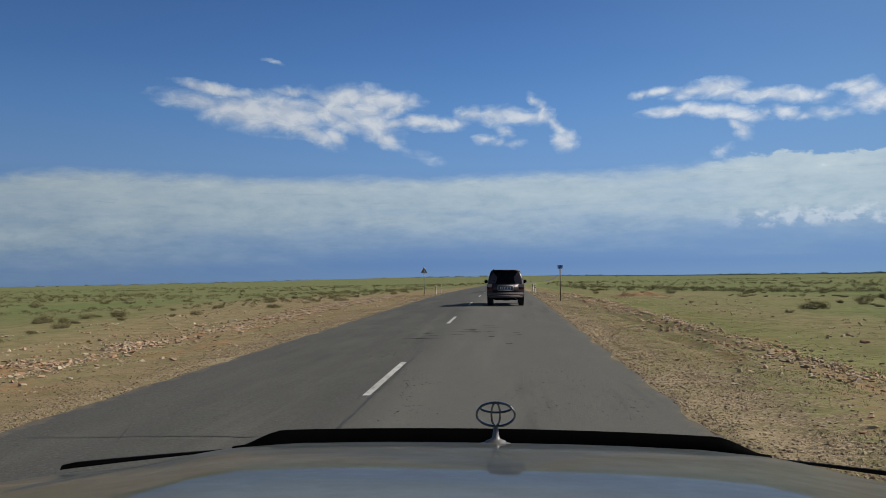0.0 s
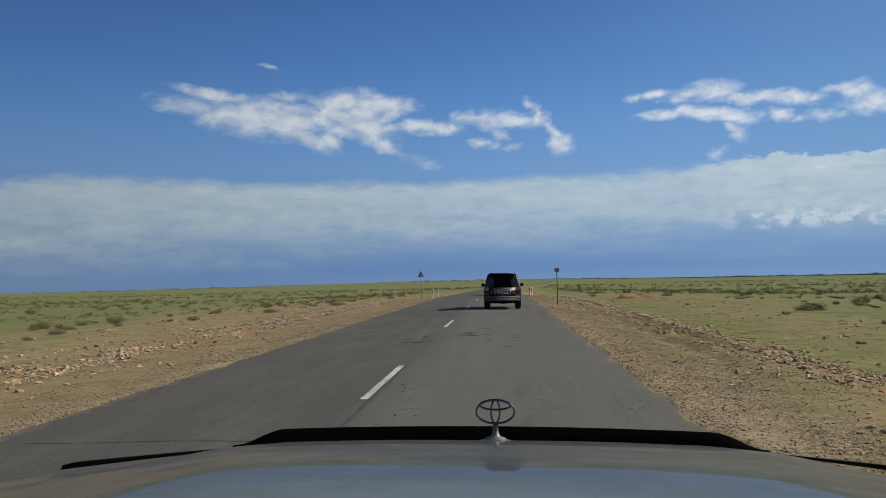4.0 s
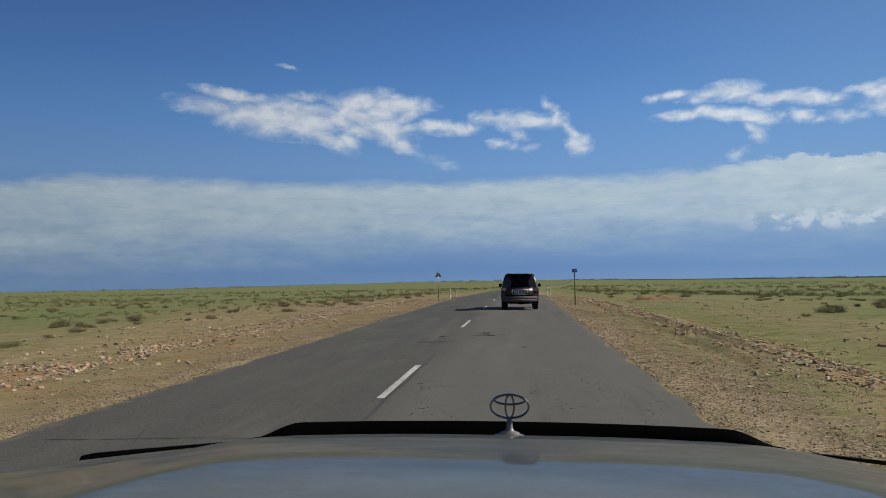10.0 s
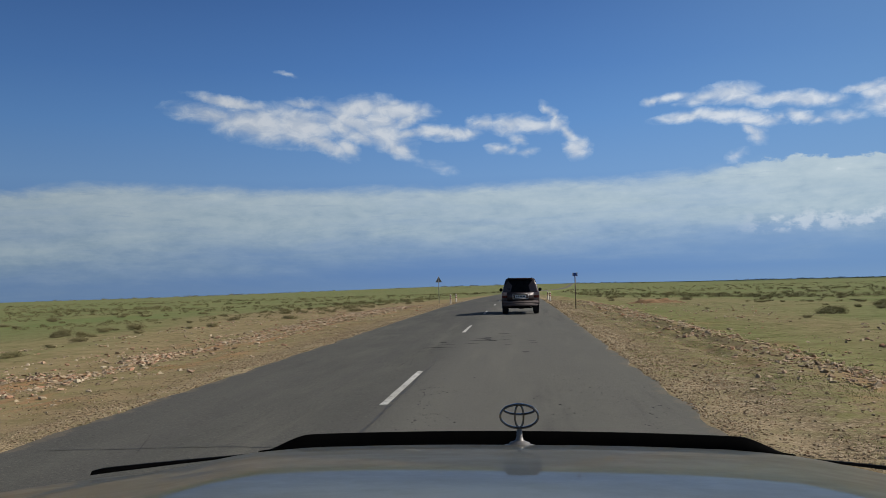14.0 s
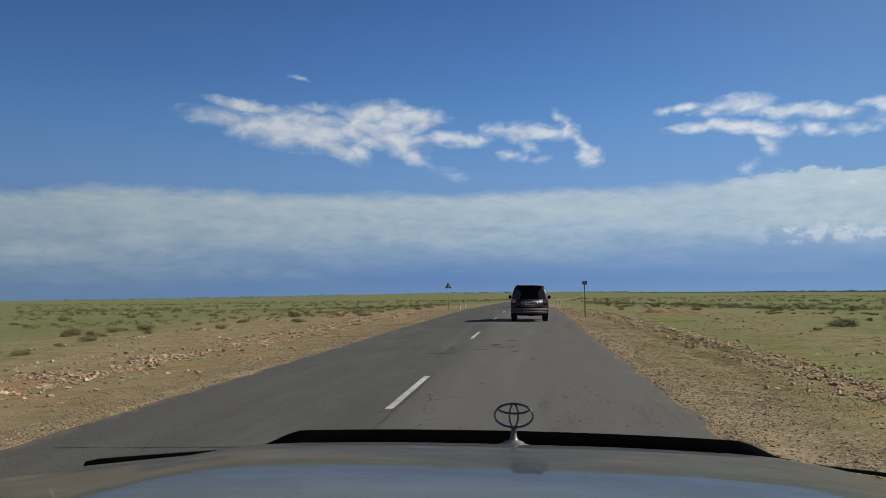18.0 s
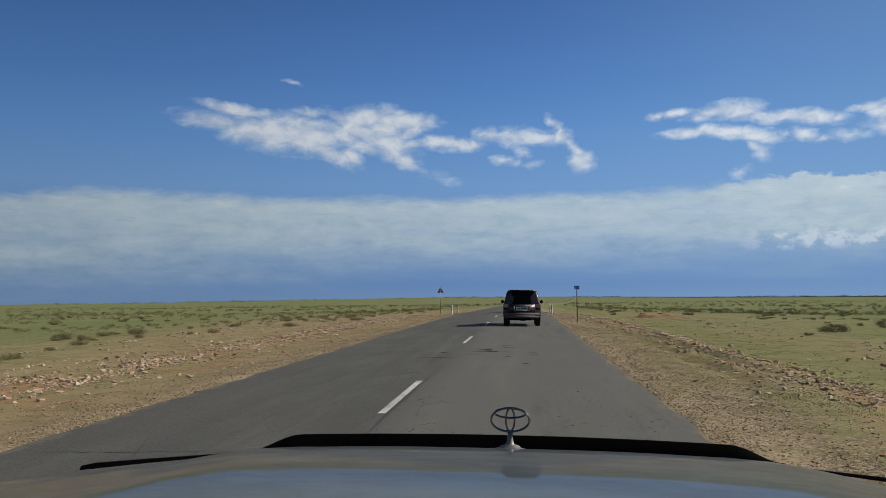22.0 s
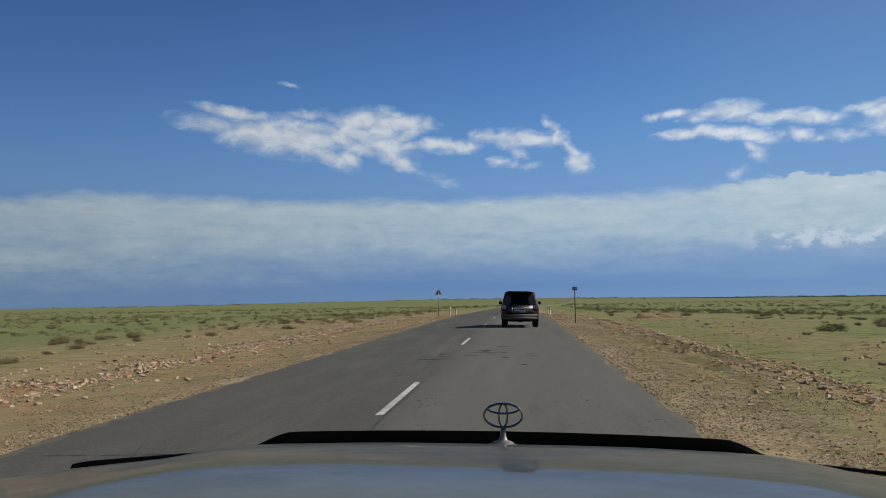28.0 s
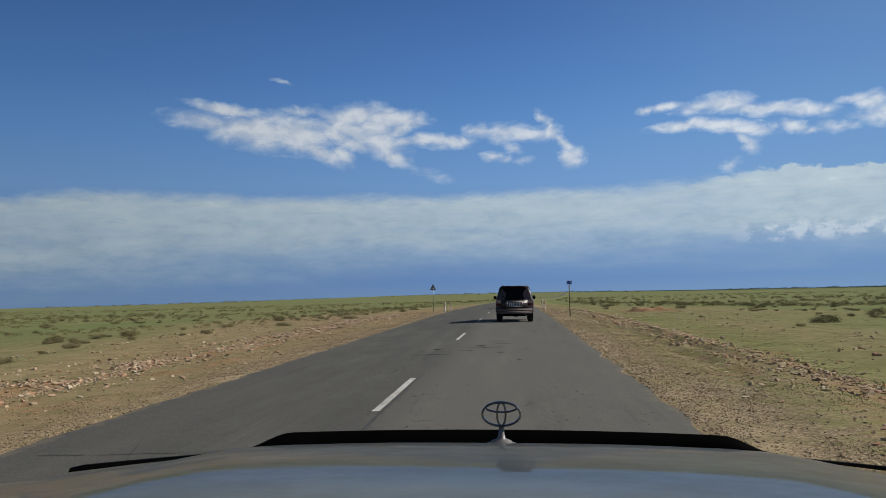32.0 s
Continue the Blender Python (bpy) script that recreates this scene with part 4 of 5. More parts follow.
    part("axle", join(tube((0, 0.95, 0.39), 0.06, 1.4, "X", 14), tube((0.05, 0.95, 0.39), 0.14, 0.26, "X", 16), box((0, 2.2, 0.46), (1.2, 3.4, 0.12), 0.03)), M_BLACK, car)
    part("exhaust_pipe", tube((0.52, 0.18, 0.37), 0.03, 0.36, "Y", 12), M_STEEL, car)
    part("tow_hook", tube((-0.1, 0.05, 0.43), 0.025, 0.16, "Y", 10), M_STEEL, car)
    part("windscreen", sheet([[(x * k, y, z) for x in (-0.8, 0, 0.8)] for z, y, k in ((1.18, 3.37, 1.0), (1.7, 2.60, 0.86))], 0.01, (0, -1, 0)), M_TINT, car)
    return car


def build_truck(at):
    car = thing("lorry", "olive canvas-covered lorry far down the road", "truck", at)
    part("cargo_cover", box((0, 2.2, 2.15), (2.3, 4.4, 1.9), 0.12, (0.92, 0.98)), M_OLIVE, car, "olive canvas cover", True)
    part("cargo_bed", box((0, 2.2, 1.05), (2.4, 4.6, 0.35), 0.03), M_OLIVE, car)
    part("cab", box((0, 5.6, 1.75), (2.2, 1.7, 1.7), 0.12, (0.9, 0.8)), M_OLIVE, car, smooth=True)
    part("chassis", box((0, 3.0, 0.75), (1.0, 6.4, 0.25), 0.03), M_BLACK, car)
    for s in (-1, 1):
        part("tail_lamp", box((s * 0.95, -0.11, 0.98), (0.22, 0.04, 0.12), 0.01), M_LAMPRED, car)
        for y in (0.9, 2.1, 5.6):
            wheel(car, (s * 0.98, y, 0.50), 0.50, 0.32)
    return car


build_own_car()
lead = build_suv()
LEAD = (-0.02, 45.6)
lead.matrix_basis = pose(*LEAD, surface_z(0, LEAD[1] + 2) - 0.012, 0.4, 0.7, 0) @ Matrix.Diagonal((1.03, 1.03, 1.04, 1))
second = copy_thing(lead, pose(0.12, 84.0, surface_z(0.1, 86) - 0.006, 0.1, 0.7, 0))
tagged(second, "dark off-road estate car further ahead, beyond the first", "car")
build_truck((road_x(330) + 0.2, 330, surface_z(road_x(330), 331)))


# ---- roadside posts and signs ----
def build_posts():
    rings = []
    for z, r in ((-0.3, 0.075), (0.0, 0.075), (0.70, 0.066), (0.80, 0.06), (0.85, 0.04), (0.865, 0.01)):
        rings.append([(r * math.cos(2 * math.pi * i / 14), r * math.sin(2 * math.pi * i / 14), z) for i in range(14)])
    first = thing("delineator_post", "white concrete marker post with faded red bands", "post", group="marker posts")
    part("post", loft(rings), M_POST, first, smooth=True)
    for z in (0.50, 0.68):
        part("band", tube((0, 0, z), 0.0715, 0.085, "Z", 14, 0.070), M_BAND, first, "faded red band", True)
    spots = [(ROAD_L - 0.75, 82), (ROAD_R + 0.55, 82), (ROAD_L - 0.8, 90), (ROAD_R + 0.6, 90)]
    for i, (x, y) in enumerate(spots):
        m = pose(x, y, ground_z(x, y), 0.8 * (i % 2), 1.0 - i * 0.6, 0)
        if i == 0:
            first.matrix_basis = m
        else:
            copy_thing(first, m)


def build_signs():
    x, y = ROAD_R + 1.35, 57.0
    km = thing("distance_sign", "small blue plate numbered 119 on a thin weathered post", "road sign", (x, y, ground_z(x, y)))
    part("post", tube((0, 0, 1.02), 0.033, 2.64, "Z", 12), M_POLE, km, smooth=True)
    part("plate", box((0, -0.045, 2.22), (0.33, 0.02, 0.24), 0.006), M_BLUE, km, "blue sign plate")
    for px, pz, w, h in ((0, 2.328, 0.32, 0.012), (0, 2.112, 0.32, 0.012), (-0.154, 2.22, 0.012, 0.204), (0.154, 2.22, 0.012, 0.204)):
        part("border", box((px, -0.057, pz), (w, 0.004, h)), M_PLATE, km)
    for k, digit in enumerate("119"):
        txt = bpy.data.curves.new("digit", "FONT")
        txt.body, txt.size, txt.extrude, txt.align_x, txt.align_y = digit, 0.18, 0.002, "CENTER", "CENTER"
        draft = new("digit", txt)
        me = bpy.data.meshes.new_from_object(draft)
        bpy.data.objects.remove(draft)
        me.materials.clear()
        me.materials.append(M_PLATE)
        ob = new("digit", me)
        ob.parent = km
        ob.matrix_basis = pose(-0.086 + 0.084 * k, -0.058, 2.22, 90, 0, 0)
        tagged(ob, "white digit")
    x, y = ROAD_L - 2.3, 87.0
    tri = thing("warning_sign", "grey back of a triangular warning sign on a steel pole", "road sign", (x, y, ground_z(x, y)))
    part("pole", tube((0, 0, 1.2), 0.032, 3.0, "Z", 12), M_STEEL, tri, smooth=True)
    bm = bmesh.new()
    c = [(-0.33, 2.12), (0.33, 2.12), (0, 2.72)]
    pts = []
    for i, p in enumerate(c):
        a, b, p = Vector(c[i - 1]), Vector(c[(i + 1) % 3]), Vector(p)
        for k in range(4):
            q = k / 3
            pts.append(p + (a - p).normalized() * 0.05 * (1 - q) ** 2 + (b - p).normalized() * 0.05 * q ** 2)
    f = [bm.verts.new((p.x, 0.035, p.y)) for p in pts]
    b = [bm.verts.new((p.x, 0.052, p.y)) for p in pts]
    bm.faces.new(f), bm.faces.new(b[::-1])
    for i in range(len(f)):
        bm.faces.new((f[i], b[i], b[(i + 1) % len(f)], f[(i + 1) % len(f)]))
    bmesh.ops.recalc_face_normals(bm, faces=bm.faces[:])
    part("panel", bm, M_SIGNBACK, tri, "grey metal back of a triangular sign")
    for z in (2.26, 2.5):
        part("clamp", box((0, 0.03, z), (0.10, 0.035, 0.03), 0.005), M_STEEL, tri)


def build_mound():
    x0, y0 = 13.5, 84.0
    grid = []
    for j in range(22):
        row = []
        for i in range(30):
            x, y = x0 - 3.4 + 6.8 * i / 29, y0 - 1.6 + 3.2 * j / 21
            k = max(0, 1 - ((x - x0 + 0.8) / 3.0) ** 2 - ((y - y0) / 1.5) ** 2)
            row.append((x, y, ground_z(x, y) - 0.05 + 0.55 * k * (0.7 + 0.6 * noise.noise((x * 1.1, y * 1.1, 2))) + 0.10 * noise.noise((x * 3, y * 3, 1)) * (k > 0)))
        grid.append(row)
    tagged(part("earth_mound", sheet(grid), M_MOUND, smooth=True), "low mound of dug brown earth in the grass", "mound")


build_posts()
build_signs()
build_mound()


# ---- road damage ----
def build_cracks():
    """A long ragged crack beside the centre line and two across the far lane."""
    lines = [[(MIDLINE + 0.10 + 0.05 * noise.noise((y * 0.8, 0, 0)) + 0.07 * noise.noise((y * 2.1, 5, 0)) + 0.04 * noise.noise((y * 6.1, 5, 0)), y) for y in [8 + 0.09 * i for i in range(130)]],
             [(x, 9.3 + 0.25 * noise.noise((x * 0.9, 2, 0)) + 0.06 * noise.noise((x * 4, 3, 0))) for x in [-5.3 + 0.07 * i for i in range(40)]],
             [(x, 16.4 + 0.3 * noise.noise((x * 0.7, 9, 0)) + 0.06 * noise.noise((x * 4, 7, 0))) for x in [-4.6 + 0.08 * i for i in range(16)]]]
    for k, pts in enumerate(lines):
        rows = []
        for i, (x, y) in enumerate(pts):
            w = max(0.002, (0.017 if k == 0 else 0.008) * (1 + 2.2 * noise.noise((x * 5, y * 3, k))))
            dx, dy = (w, 0) if k == 0 else (0, w * 1.5)
            rows.append([(x + s * dx, y + s * dy, surface_z(x, y) + 0.0035) for s in (-1, 1)])
        tagged(part("road_crack", sheet(rows), M_TAR), "ragged dark crack in the asphalt", "road crack", "road cracks", "structure")


build_cracks()


def build_scabs():
    """Where the surface has broken up: small dark ragged scabs across the middle of the road."""
    rng = random.Random(31)
    for k in range(16):
        cx, cy = -1.3 + rng.gauss(0, 0.9), 25.5 + rng.gauss(0, 1.6)
        w, l = 0.12 + 0.5 * rng.random() ** 2, rng.uniform(0.05, 0.20)
        bm = bmesh.new()
        ring = []
        for i in range(18):
            a = 2 * math.pi * i / 18
            q = 0.45 + 1.2 * abs(noise.noise((math.cos(a) * 2.9 + k, math.sin(a) * 2.9, k * 1.7)))
            x, y = cx + w * q * math.cos(a), cy + l * q * math.sin(a)
            ring.append(bm.verts.new((x, y, surface_z(x, y) + 0.003)))
        mid = bm.verts.new((cx, cy, surface_z(cx, cy) + 0.0035))
        for i in range(18):
            bm.faces.new((ring[i], ring[(i + 1) % 18], mid))
        tagged(part("road_scab", bm, M_SCAB), "small dark broken spot in the worn asphalt", "road damage", "broken asphalt spots", "structure")


build_scabs()


def build_crumbs():
    """Patches where the wearing course has broken up into dark crumbs."""
    rng = np.random.default_rng(31)
    octa = np.array([(1, 0, 0), (-1, 0, 0), (0, 1, 0), (0, -1, 0), (0, 0, 0.35), (0, 0, -0.3)])
    tri = np.array([(0, 2, 4), (2, 1, 4), (1, 3, 4), (3, 0, 4), (2, 0, 5), (1, 2, 5), (3, 1, 5), (0, 3, 5)])
    vs, n = [], 0
    for cx, cy, rx, ry, count in ((-1.35, 12.2, 0.30, 1.5, 260), (-2.5, 19.5, 0.3, 1.6, 120), (0.9, 12.2, 0.55, 1.5, 200)):
        for _ in range(count):
            x, y = cx + rng.normal(0, rx) + 0.12 * math.sin(cy), cy + rng.normal(0, ry)
            if noise.noise((x * 2.2, y * 0.9, 12)) < -0.08:
                continue
            s = 0.006 + 0.018 * rng.random() ** 2
            a = rng.uniform(0, 6.28)
            q = octa * rng.uniform(0.7, 1.3, (6, 1)) * s
            vs += [(q[k, 0] * math.cos(a) - q[k, 1] * math.sin(a) + x, q[k, 0] * math.sin(a) + q[k, 1] * math.cos(a) + y, q[k, 2] + surface_z(x, y) + 0.1 * s) for k in range(6)]
            n += 1
    fs = (tri[None] + 6 * np.arange(n)[:, None, None]).reshape(-1, 3)
    ob = raw("asphalt_crumbs", vs, fs.tolist(), M_TAR)
    tagged(ob, "dark loose asphalt crumbs on the broken road surface", "rubble", kind="stuff")


build_crumbs()


# ---- stones, herbs and shrubs ----
def hull_bmesh(rng, points, flat=0.62):
    """A broken, angular stone about 2 units long: the hull of scattered points."""
    bm = bmesh.new()
    for _ in range(points):
        d = Vector((rng.gauss(0, 1), rng.gauss(0, 1), rng.gauss(0, 1))).normalized() * rng.uniform(0.75, 1.15)
        bm.verts.new((d.x, d.y, d.z * flat))
    bmesh.ops.convex_hull(bm, input=bm.verts[:])
    bmesh.ops.delete(bm, geom=[v for v in bm.verts if not v.link_faces], context="VERTS")
    bmesh.ops.recalc_face_normals(bm, faces=bm.faces[:])
    return bm


def stone_mesh(rng):
    bm = hull_bmesh(rng, 11)
    bm.verts.index_update()
    vs = np.array([v.co[:] for v in bm.verts])
    fs = np.array([[v.index for v in f.verts] for f in bm.faces])
    bm.free()
    return vs, fs


def build_gravel():
    """Stones in bands: a fine rim at the asphalt, loose patches, and a ridge of graded rubble."""
    rng = random.Random(4)
    protos = [stone_mesh(rng) for _ in range(14)]
    for side, count in ((-1, 28000), (1, 26000)):
        vs, fs, base = [], [], 0
        for _ in range(count):
            y = 6 + 84 * rng.random() ** 1.9
            pick = rng.random()
            wave = noise.noise((y * 0.1, side * 2.0, 0))
            lump = noise.noise((y * 0.35, side * 5.0, 2))
            if side < 0:
                d = abs(rng.gauss(0.1, 0.7)) if pick < 0.20 else rng.uniform(0.4, 4.8) if pick < 0.56 else rng.gauss(5.6 + 0.7 * wave, 0.95 + 0.5 * lump) if pick < 0.9 else rng.uniform(4, 15)
                thin = 0.0 if pick < 0.20 else 0.85
            else:
                d = abs(rng.gauss(0.3, 1.25)) if pick < 0.70 else rng.gauss(4.1 + 0.5 * wave, 0.6 + 0.3 * lump) if pick < 0.90 else rng.uniform(2, 15)
                thin = 0.5
            d = abs(d)
            if rng.random() < thin * smooth01(-0.2, 0.22, noise.noise((d * 0.45, y * 0.2, side * 3))):
                continue
            ridge = (0.56 <= pick < 0.9) if side < 0 else (0.70 <= pick < 0.90)
            x = ROAD_L - d if side < 0 else ROAD_R + d
            s = (0.007 + 0.019 * rng.random() ** 3) * (1 + y / 70)
            if ridge:
                s = (0.010 + 0.042 * rng.random() ** 3.4) * (1 + y / 100)
            p, f = protos[rng.randrange(14)]
            a = rng.uniform(0, 6.28)
            c_, s_ = math.cos(a), math.sin(a)
            q = p * s * np.array([1.25, 0.85, rng.uniform(0.7, 1.15)])
            q = np.stack([q[:, 0] * c_ - q[:, 1] * s_, q[:, 0] * s_ + q[:, 1] * c_, q[:, 2]], 1) + np.array([x, y, ground_z(x, y) + 0.2 * s])
            vs.append(q), fs.append(f + base)
            base += len(p)
        ob = raw("gravel", np.concatenate(vs).tolist(), np.concatenate(fs).tolist(), M_STONE)
        tagged(ob, "loose tan and reddish stones scattered along the road's verge", "gravel", kind="stuff")


def build_chips():
    """Fine stone chips and clods, dense beside the asphalt and thinning outwards."""
    rng = np.random.default_rng(9)
    octa = np.array([(1, 0, 0), (-1, 0, 0), (0, 1, 0), (0, -1, 0), (0, 0, 0.55), (0, 0, -0.4)])
    tri = np.array([(0, 2, 4), (2, 1, 4), (1, 3, 4), (3, 0, 4), (2, 0, 5), (1, 2, 5), (3, 1, 5), (0, 3, 5)])
    for side in (-1, 1):
        n = 17000
        y = 6.5 + 40 * rng.random(n) ** 2.2
        d = np.where(rng.random(n) < 0.72, np.abs(rng.normal(0.1, 1.1 if side < 0 else 1.5, n)), rng.uniform(0, 7, n))
        keep = np.array([noise.noise((a * 0.6, b * 0.3, side * 7)) > -0.22 for a, b in zip(d, y)])
        y, d = y[keep], d[keep]
        n = len(y)
        x = ROAD_L - d if side < 0 else ROAD_R + d
        z = np.array([ground_z(a, b) for a, b in zip(x, y)])
        s = (0.006 + 0.016 * rng.random(n) ** 2.5) * (1 + y / 50)
        a = rng.uniform(0, 6.28, n)
        shape = octa[None] * rng.uniform(0.6, 1.4, (n, 6, 1)) * s[:, None, None]
        c_, s_ = np.cos(a)[:, None], np.sin(a)[:, None]
        vs = np.stack([shape[..., 0] * c_ - shape[..., 1] * s_ + x[:, None], shape[..., 0] * s_ + shape[..., 1] * c_ + y[:, None], shape[..., 2] + z[:, None] + 0.2 * s[:, None]], -1).reshape(-1, 3)
        fs = (tri[None] + 6 * np.arange(n)[:, None, None]).reshape(-1, 3)
        ob = raw("stone_chips", vs.tolist(), fs.tolist(), M_CHIP if side < 0 else M_STONE)
        tagged(ob, "fine stone chips and clods on the bare verge", "gravel", kind="stuff")


def build_rubble():
    """Fist-sized stones pushed aside by the grader: thick on the ridges, loose over the bare soil."""
    rng = random.Random(44)
    protos = [stone_mesh(rng) for _ in range(12)]
    for side, count in ((-1, 11000), (1, 5200)):
        vs, fs, base = [], [], 0
        for _ in range(count):
            y = 7 + 75 * rng.random() ** 1.6
            ridge = rng.random() < 0.6
            if ridge:
                d = abs(rng.gauss((5.4 if side < 0 else 4.3) + 0.8 * noise.noise((y * 0.08, side * 2.0, 0)), 0.8))
            else:
                d = rng.uniform(1.2, 15)
            if noise.noise((d * 0.4, y * 0.25, side * 9)) < (-0.25 if ridge else 0.0):
                continue
            x = ROAD_L - d if side < 0 else ROAD_R + d
            s = (0.018 + 0.058 * rng.random() ** 2.3) * (1 + y / 110)
            p, f = protos[rng.randrange(12)]
            a = rng.uniform(0, 6.28)
            c_, s_ = math.cos(a), math.sin(a)
            q = p * s * np.array([1.3, 0.85, rng.uniform(0.7, 1.2)])
            q = np.stack([q[:, 0] * c_ - q[:, 1] * s_, q[:, 0] * s_ + q[:, 1] * c_, q[:, 2]], 1) + np.array([x, y, ground_z(x, y) + 0.25 * s])
            vs.append(q), fs.append(f + base)
            base += len(p)
        ob = raw("rubble", np.concatenate(vs).tolist(), np.concatenate(fs).tolist(), M_ROCK)
        tagged(ob, "tan and rust-coloured rubble along the verge's ridge", "gravel", kind="stuff")


def build_rocks():
    rng = random.Random(12)
    meshes = []
    for k in range(9):
        bm = hull_bmesh(rng, 16, 0.7)
        bmesh.ops.bevel(bm, geom=bm.edges[:], offset=0.05, segments=1, affect="EDGES", clamp_overlap=True)
        meshes.append(mesh_of(bm, "rock", M_ROCK))
    for i in range(380):
        y = 10 + 55 * rng.random() ** 1.3
        lump = noise.noise((y * 0.3, 5.0, 2))
        left = i % 7 < 4
        if left:
            x = ROAD_L - abs(rng.gauss(5.6 + 0.7 * noise.noise((y * 0.1, -2.0, 0)), 0.9 + 0.5 * lump)) - (rng.uniform(0, 4) if i % 9 == 0 else 0)
        else:
            x = ROAD_R + abs(rng.gauss(4.1 + 0.5 * noise.noise((y * 0.1, 2.0, 0)), 0.7)) + (rng.uniform(0, 6) if i % 4 == 0 else 0)
        s = (0.026 + 0.075 * rng.random() ** 2.6) * (1 + y / 120)
        label = "rough angular tan rock lying on the verge"
        ob = new("rock", meshes[rng.randrange(9)])
        ob.matrix_basis = pose(x, y, ground_z(x, y) + 0.18 * s, rng.uniform(-14, 14), rng.uniform(-14, 14), rng.uniform(0, 360)) @ Matrix.Diagonal((s * 1.25, s * 0.95, s, 1))
        tagged(ob, label, "rock", "verge rocks")


def blades(rng, n, height, spread, width):
    """A tuft of bent grass blades."""
    vs, fs = [], []
    for _ in range(n):
        a, lean = rng.uniform(0, 6.28), rng.uniform(0.5, 1.8)
        r = spread * math.sqrt(rng.random())
        b = rng.uniform(0, 6.28)
        x, y = r * math.cos(b), r * math.sin(b)
        h = height * rng.uniform(0.5, 1.1)
        dx, dy = math.cos(a), math.sin(a)
        k = len(vs)
        vs += [(x - dy * width, y + dx * width, -0.01), (x + dy * width, y - dx * width, -0.01),
               (x + dx * lean * h * 0.4 + dy * width * 0.6, y + dy * lean * h * 0.4 - dx * width * 0.6, h * 0.65), (x + dx * lean * h * 0.4 - dy * width * 0.6, y + dy * lean * h * 0.4 + dx * width * 0.6, h * 0.65),
               (x + dx * lean * h, y + dy * lean * h, h)]
        fs += [(k, k + 1, k + 2, k + 3), (k + 3, k + 2, k + 4)]
    return np.array(vs), fs


def scatter(name, label, category, material, spots, protos, rng):
    vs, fs, base = [], [], 0
    for x, y, s in spots:
        p, f = protos[rng.randrange(len(protos))]
        a = rng.uniform(0, 6.28)
        c_, s_ = math.cos(a), math.sin(a)
        q = np.stack([(p[:, 0] * c_ - p[:, 1] * s_) * s + x, (p[:, 0] * s_ + p[:, 1] * c_) * s + y, p[:, 2] * s + ground_z(x, y) - (0.12 * s if s > 5 else 0.0)], 1)
        vs += q.tolist()
        fs += [tuple(i + base for i in face) for face in f]
        base += len(p)
    ob = raw(name, vs, fs, material)
    return tagged(ob, label, category, kind="stuff")


def build_grass():
    rng = random.Random(7)
    tufts = [blades(rng, 22, 0.019, 0.22, 0.005) for _ in range(7)]
    spots = []
    while len(spots) < 3000:
        y = 7 + 60 * rng.random() ** 1.6
        right = rng.random() < 0.72
        d = abs(rng.gauss(5.6, 1.0)) if right and rng.random() < 0.6 else rng.uniform(1.0, 14)
        if noise.noise((d * 0.5, y * 0.22, 20 if right else 40)) < (-0.12 if right else 0.10):
            continue
        spots.append((ROAD_R + d if right else ROAD_L - d, y, rng.uniform(0.5, 1.15)))
    goal = len(spots) + 600
    while len(spots) < goal:
        y, d = 7.5 + 40 * rng.random() ** 1.6, 0.25 + 3.2 * rng.random()
        if noise.noise((d * 0.5, y * 0.13, 51)) > 0.12:
            spots.append((ROAD_R + d, y, rng.uniform(0.5, 1.0)))
    scatter("grass", "dry yellow-green grass tufts along the verges", "grass", M_GRASS, spots, tufts, rng)
    spots = []
    while len(spots) < 2600:
        y = 12 + 90 * rng.random() ** 1.4
        right = rng.random() < 0.6
        d = rng.uniform(5, 40)
        if noise.noise((d * 0.12, y * 0.06, 60 if right else 80)) < 0.0:
            continue
        spots.append((ROAD_R + d if right else ROAD_L - d, y, rng.uniform(0.7, 1.5)))
    scatter("herbs", "low green steppe herbs", "grass", M_HERB, spots, [blades(rng, 22, 0.018, 0.26, 0.006) for _ in range(6)], rng)


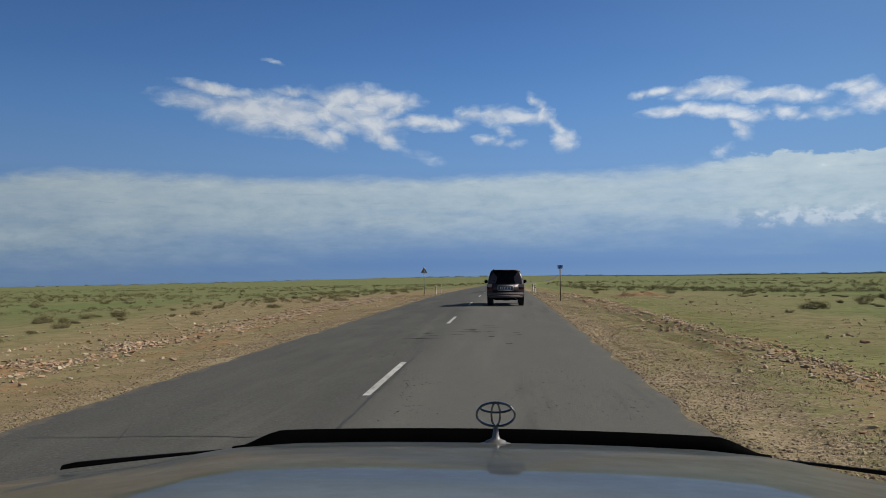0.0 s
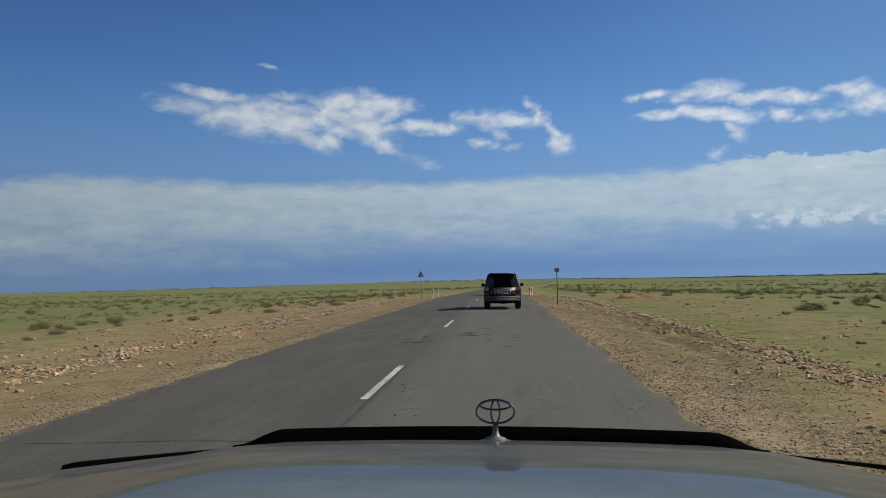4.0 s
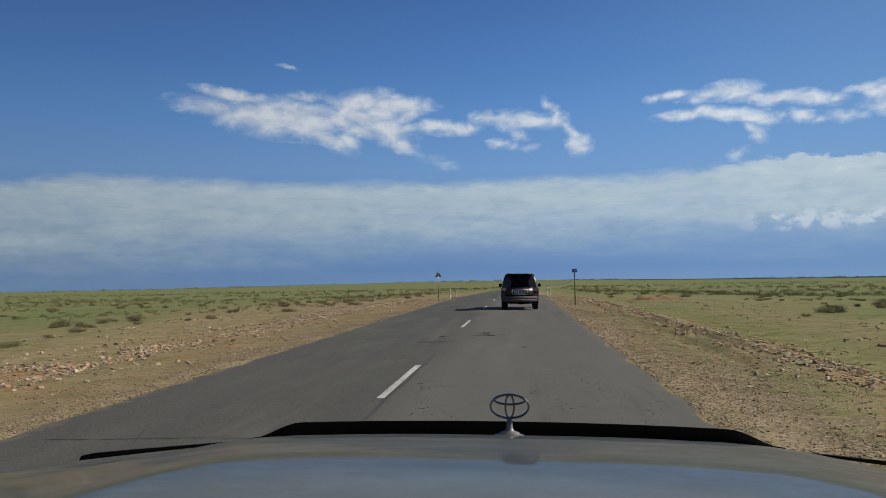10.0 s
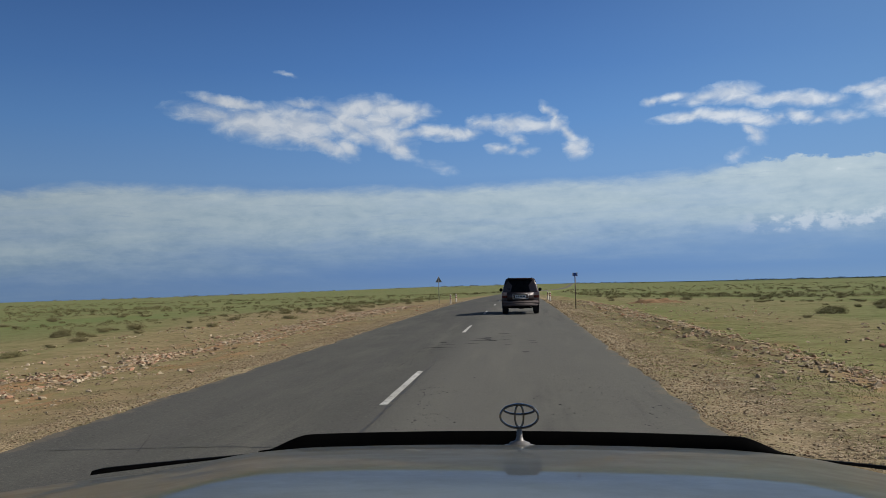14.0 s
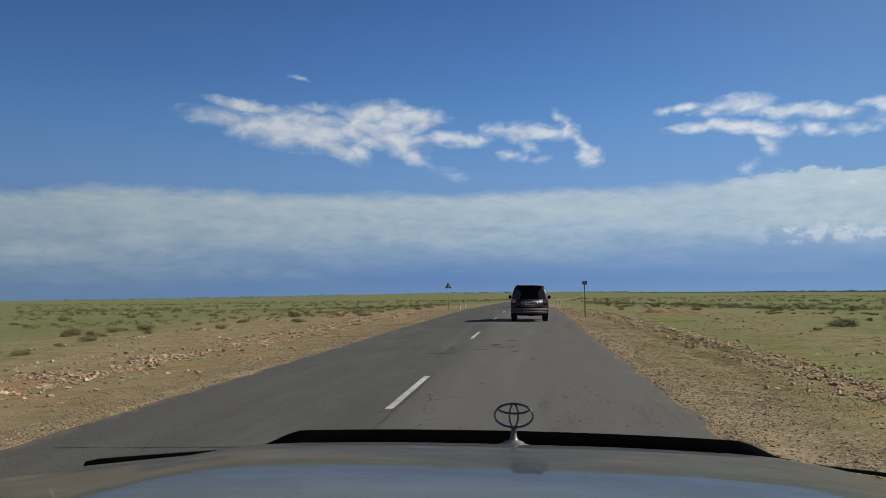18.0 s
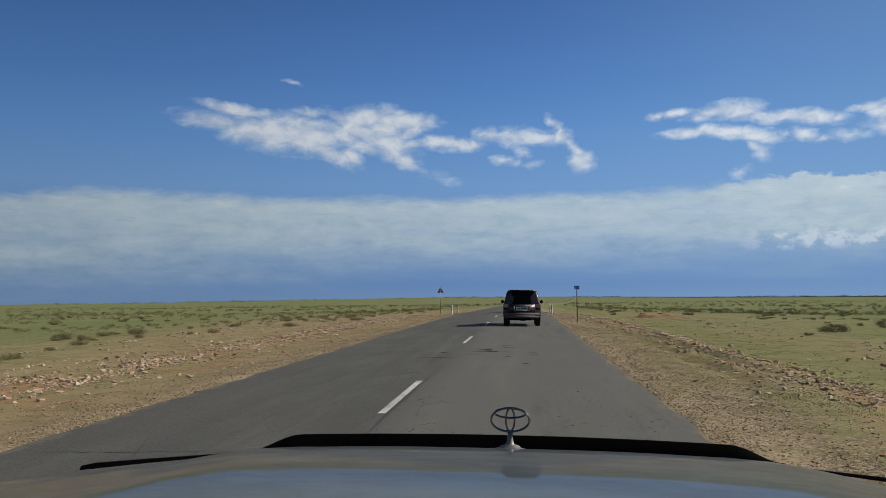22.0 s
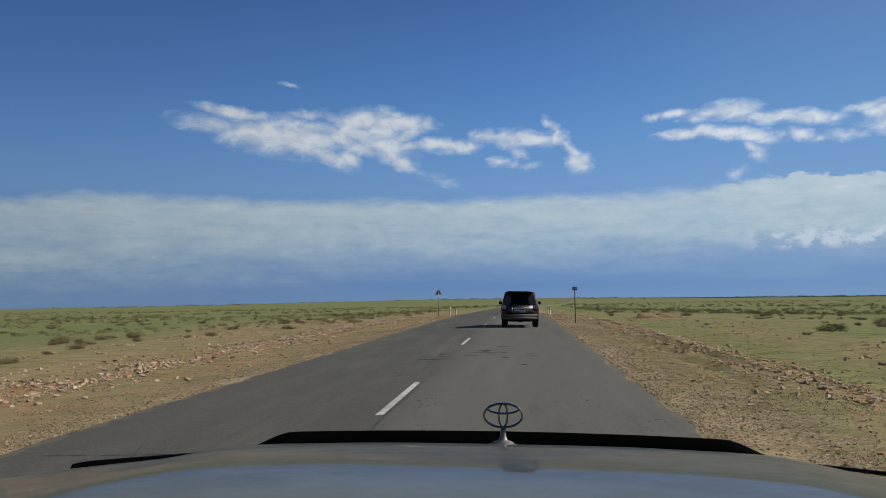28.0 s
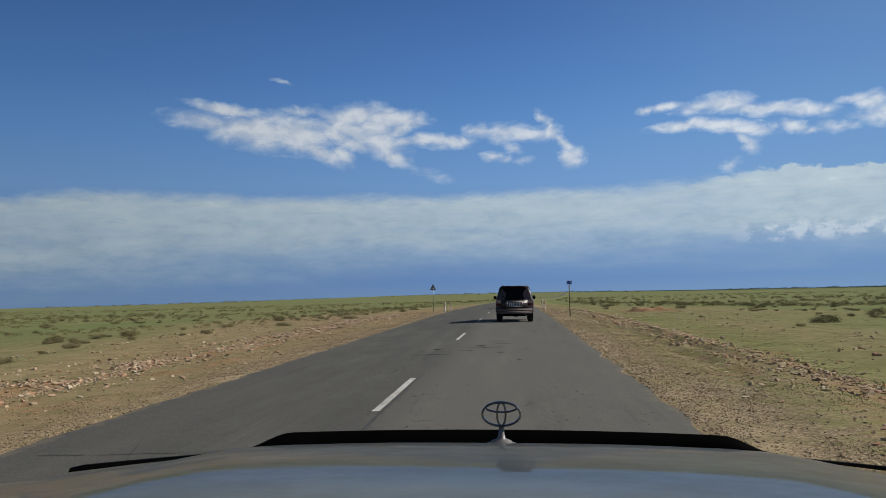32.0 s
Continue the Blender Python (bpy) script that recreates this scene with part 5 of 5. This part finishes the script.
def shrub_parts(rng, leaves, leaf=0.011):
    """Leaves and stems of a low, wide, open shrub about 1 m across."""
    vs, fs = [], []
    lobes = [(rng.uniform(-0.34, 0.34), rng.uniform(-0.3, 0.3), rng.uniform(0.12, 0.22), rng.uniform(0.17, 0.27)) for _ in range(8)]
    for _ in range(leaves):
        cx, cy, cz, r = lobes[rng.randrange(8)]
        d = Vector((rng.gauss(0, 1), rng.gauss(0, 1), rng.gauss(0, 0.8))).normalized() * r * rng.random() ** 0.4
        p = Vector((cx, cy, cz)) + d
        if p.z < 0.02:
            p.z = rng.uniform(0.02, 0.1)
        n = (d.normalized() + Vector((rng.uniform(-0.7, 0.7), rng.uniform(-0.7, 0.7), rng.uniform(-0.4, 0.8)))).normalized()
        a = n.orthogonal().normalized()
        b = n.cross(a)
        w, h = leaf * rng.uniform(0.7, 1.3), leaf * rng.uniform(1.2, 2.2)
        k = len(vs)
        vs += [(p - a * w)[:], (p + b * h)[:], (p + a * w)[:], (p - b * h)[:]]
        fs.append((k, k + 1, k + 2, k + 3))
    stems = bmesh.new()
    for cx, cy, cz, r in lobes:
        rings = []
        for q in (0.0, 0.5, 1.0):
            w = 0.014 * (1 - 0.6 * q)
            rings.append([(cx * q + w * math.cos(2.09 * i), cy * q + w * math.sin(2.09 * i), -0.03 + (cz + 0.08) * q) for i in range(3)])
        rows = [[stems.verts.new(p) for p in rg] for rg in rings]
        for ra, rb in zip(rows, rows[1:]):
            for i in range(3):
                stems.faces.new((ra[i], ra[(i + 1) % 3], rb[(i + 1) % 3], rb[i]))
    return vs, fs, stems


def build_shrubs():
    rng = random.Random(21)
    kinds = []
    for k in range(6):
        vs, fs, stems = shrub_parts(rng, 1900)
        ob = thing("shrub", "low grey-green steppe shrub on sandy ground", "shrub", group="steppe shrubs")
        me = bpy.data.meshes.new("foliage")
        me.from_pydata(vs, [], fs)
        me.materials.append(M_SHRUB)
        fol = new("foliage", me)
        fol.parent = ob
        part("woody_base", stems, M_TWIG, ob)
        kinds.append(ob)
    placed = 0
    tries = 0
    while placed < 300 and tries < 20000:
        tries += 1
        left = rng.random() < 0.52
        y = 26 + 124 * rng.random() ** 1.15
        d = rng.uniform(8 if y > 60 else 12, 14 + y * 0.66)
        if noise.noise((d * 0.05, y * 0.045, 5 if left else 15)) < (0.02 if y < 60 else -0.12):
            continue
        x = (ROAD_L - d if left else ROAD_R + d) + road_x(y)
        s = 0.45 + 1.05 * rng.random() ** 1.9
        m = pose(x, y, ground_z(x, y) - 0.01, 0, 0, rng.uniform(0, 360))
        if placed < 6:
            ob = kinds[placed]
            ob.scale = (s, s, s)
            ob.matrix_basis = m @ Matrix.Diagonal((s, s, s, 1))
        else:
            ob = copy_thing(kinds[placed % 6], m)
            ob.scale = (s * rng.uniform(1.0, 1.5), s * 1.1, s * rng.uniform(0.75, 1.1))
        placed += 1
    # the far scatter
    protos = []
    for _ in range(5):
        vs, fs, stems = shrub_parts(rng, 120, 0.022)
        stems.free()
        protos.append((np.array(vs) * np.array([1.2, 1.2, 1.1]), fs))
    spots = []
    while len(spots) < 1700:
        y = 120 + 900 * rng.random() ** 1.5
        x = rng.uniform(-0.62, 0.50) * y
        d, _ = outside(x, y)
        if d < 9 or noise.noise((x * 0.012, y * 0.02, 33)) < -0.05:
            continue
        spots.append((x, y, rng.uniform(0.7, 1.5) * (1 + y / 700)))
    goal = len(spots) + 1100
    while len(spots) < goal:
        y = 62 + 150 * rng.random() ** 0.8
        x = rng.uniform(-0.62, 0.50) * y
        d, _ = outside(x, y)
        if d < 10 or noise.noise((x * 0.03, y * 0.035, 57)) < 0.05:
            continue
        spots.append((x, y, 0.25 + 0.75 * rng.random() ** 2))
    for _ in range(420):
        y = rng.uniform(2300, 3500)
        x = y * rng.choice((rng.uniform(-0.6, -0.02), rng.uniform(0.06, 0.56)))
        if noise.noise((x * 0.003, 0, 77)) > -0.1:
            spots.append((x, y, 7 + 13 * rng.random() ** 2))
    scatter("far_shrubs", "distant dark shrubs dotted over the steppe", "shrub", M_SHRUB, spots, protos, rng)


build_gravel()
build_chips()
build_rubble()
build_rocks()
build_grass()
build_shrubs()
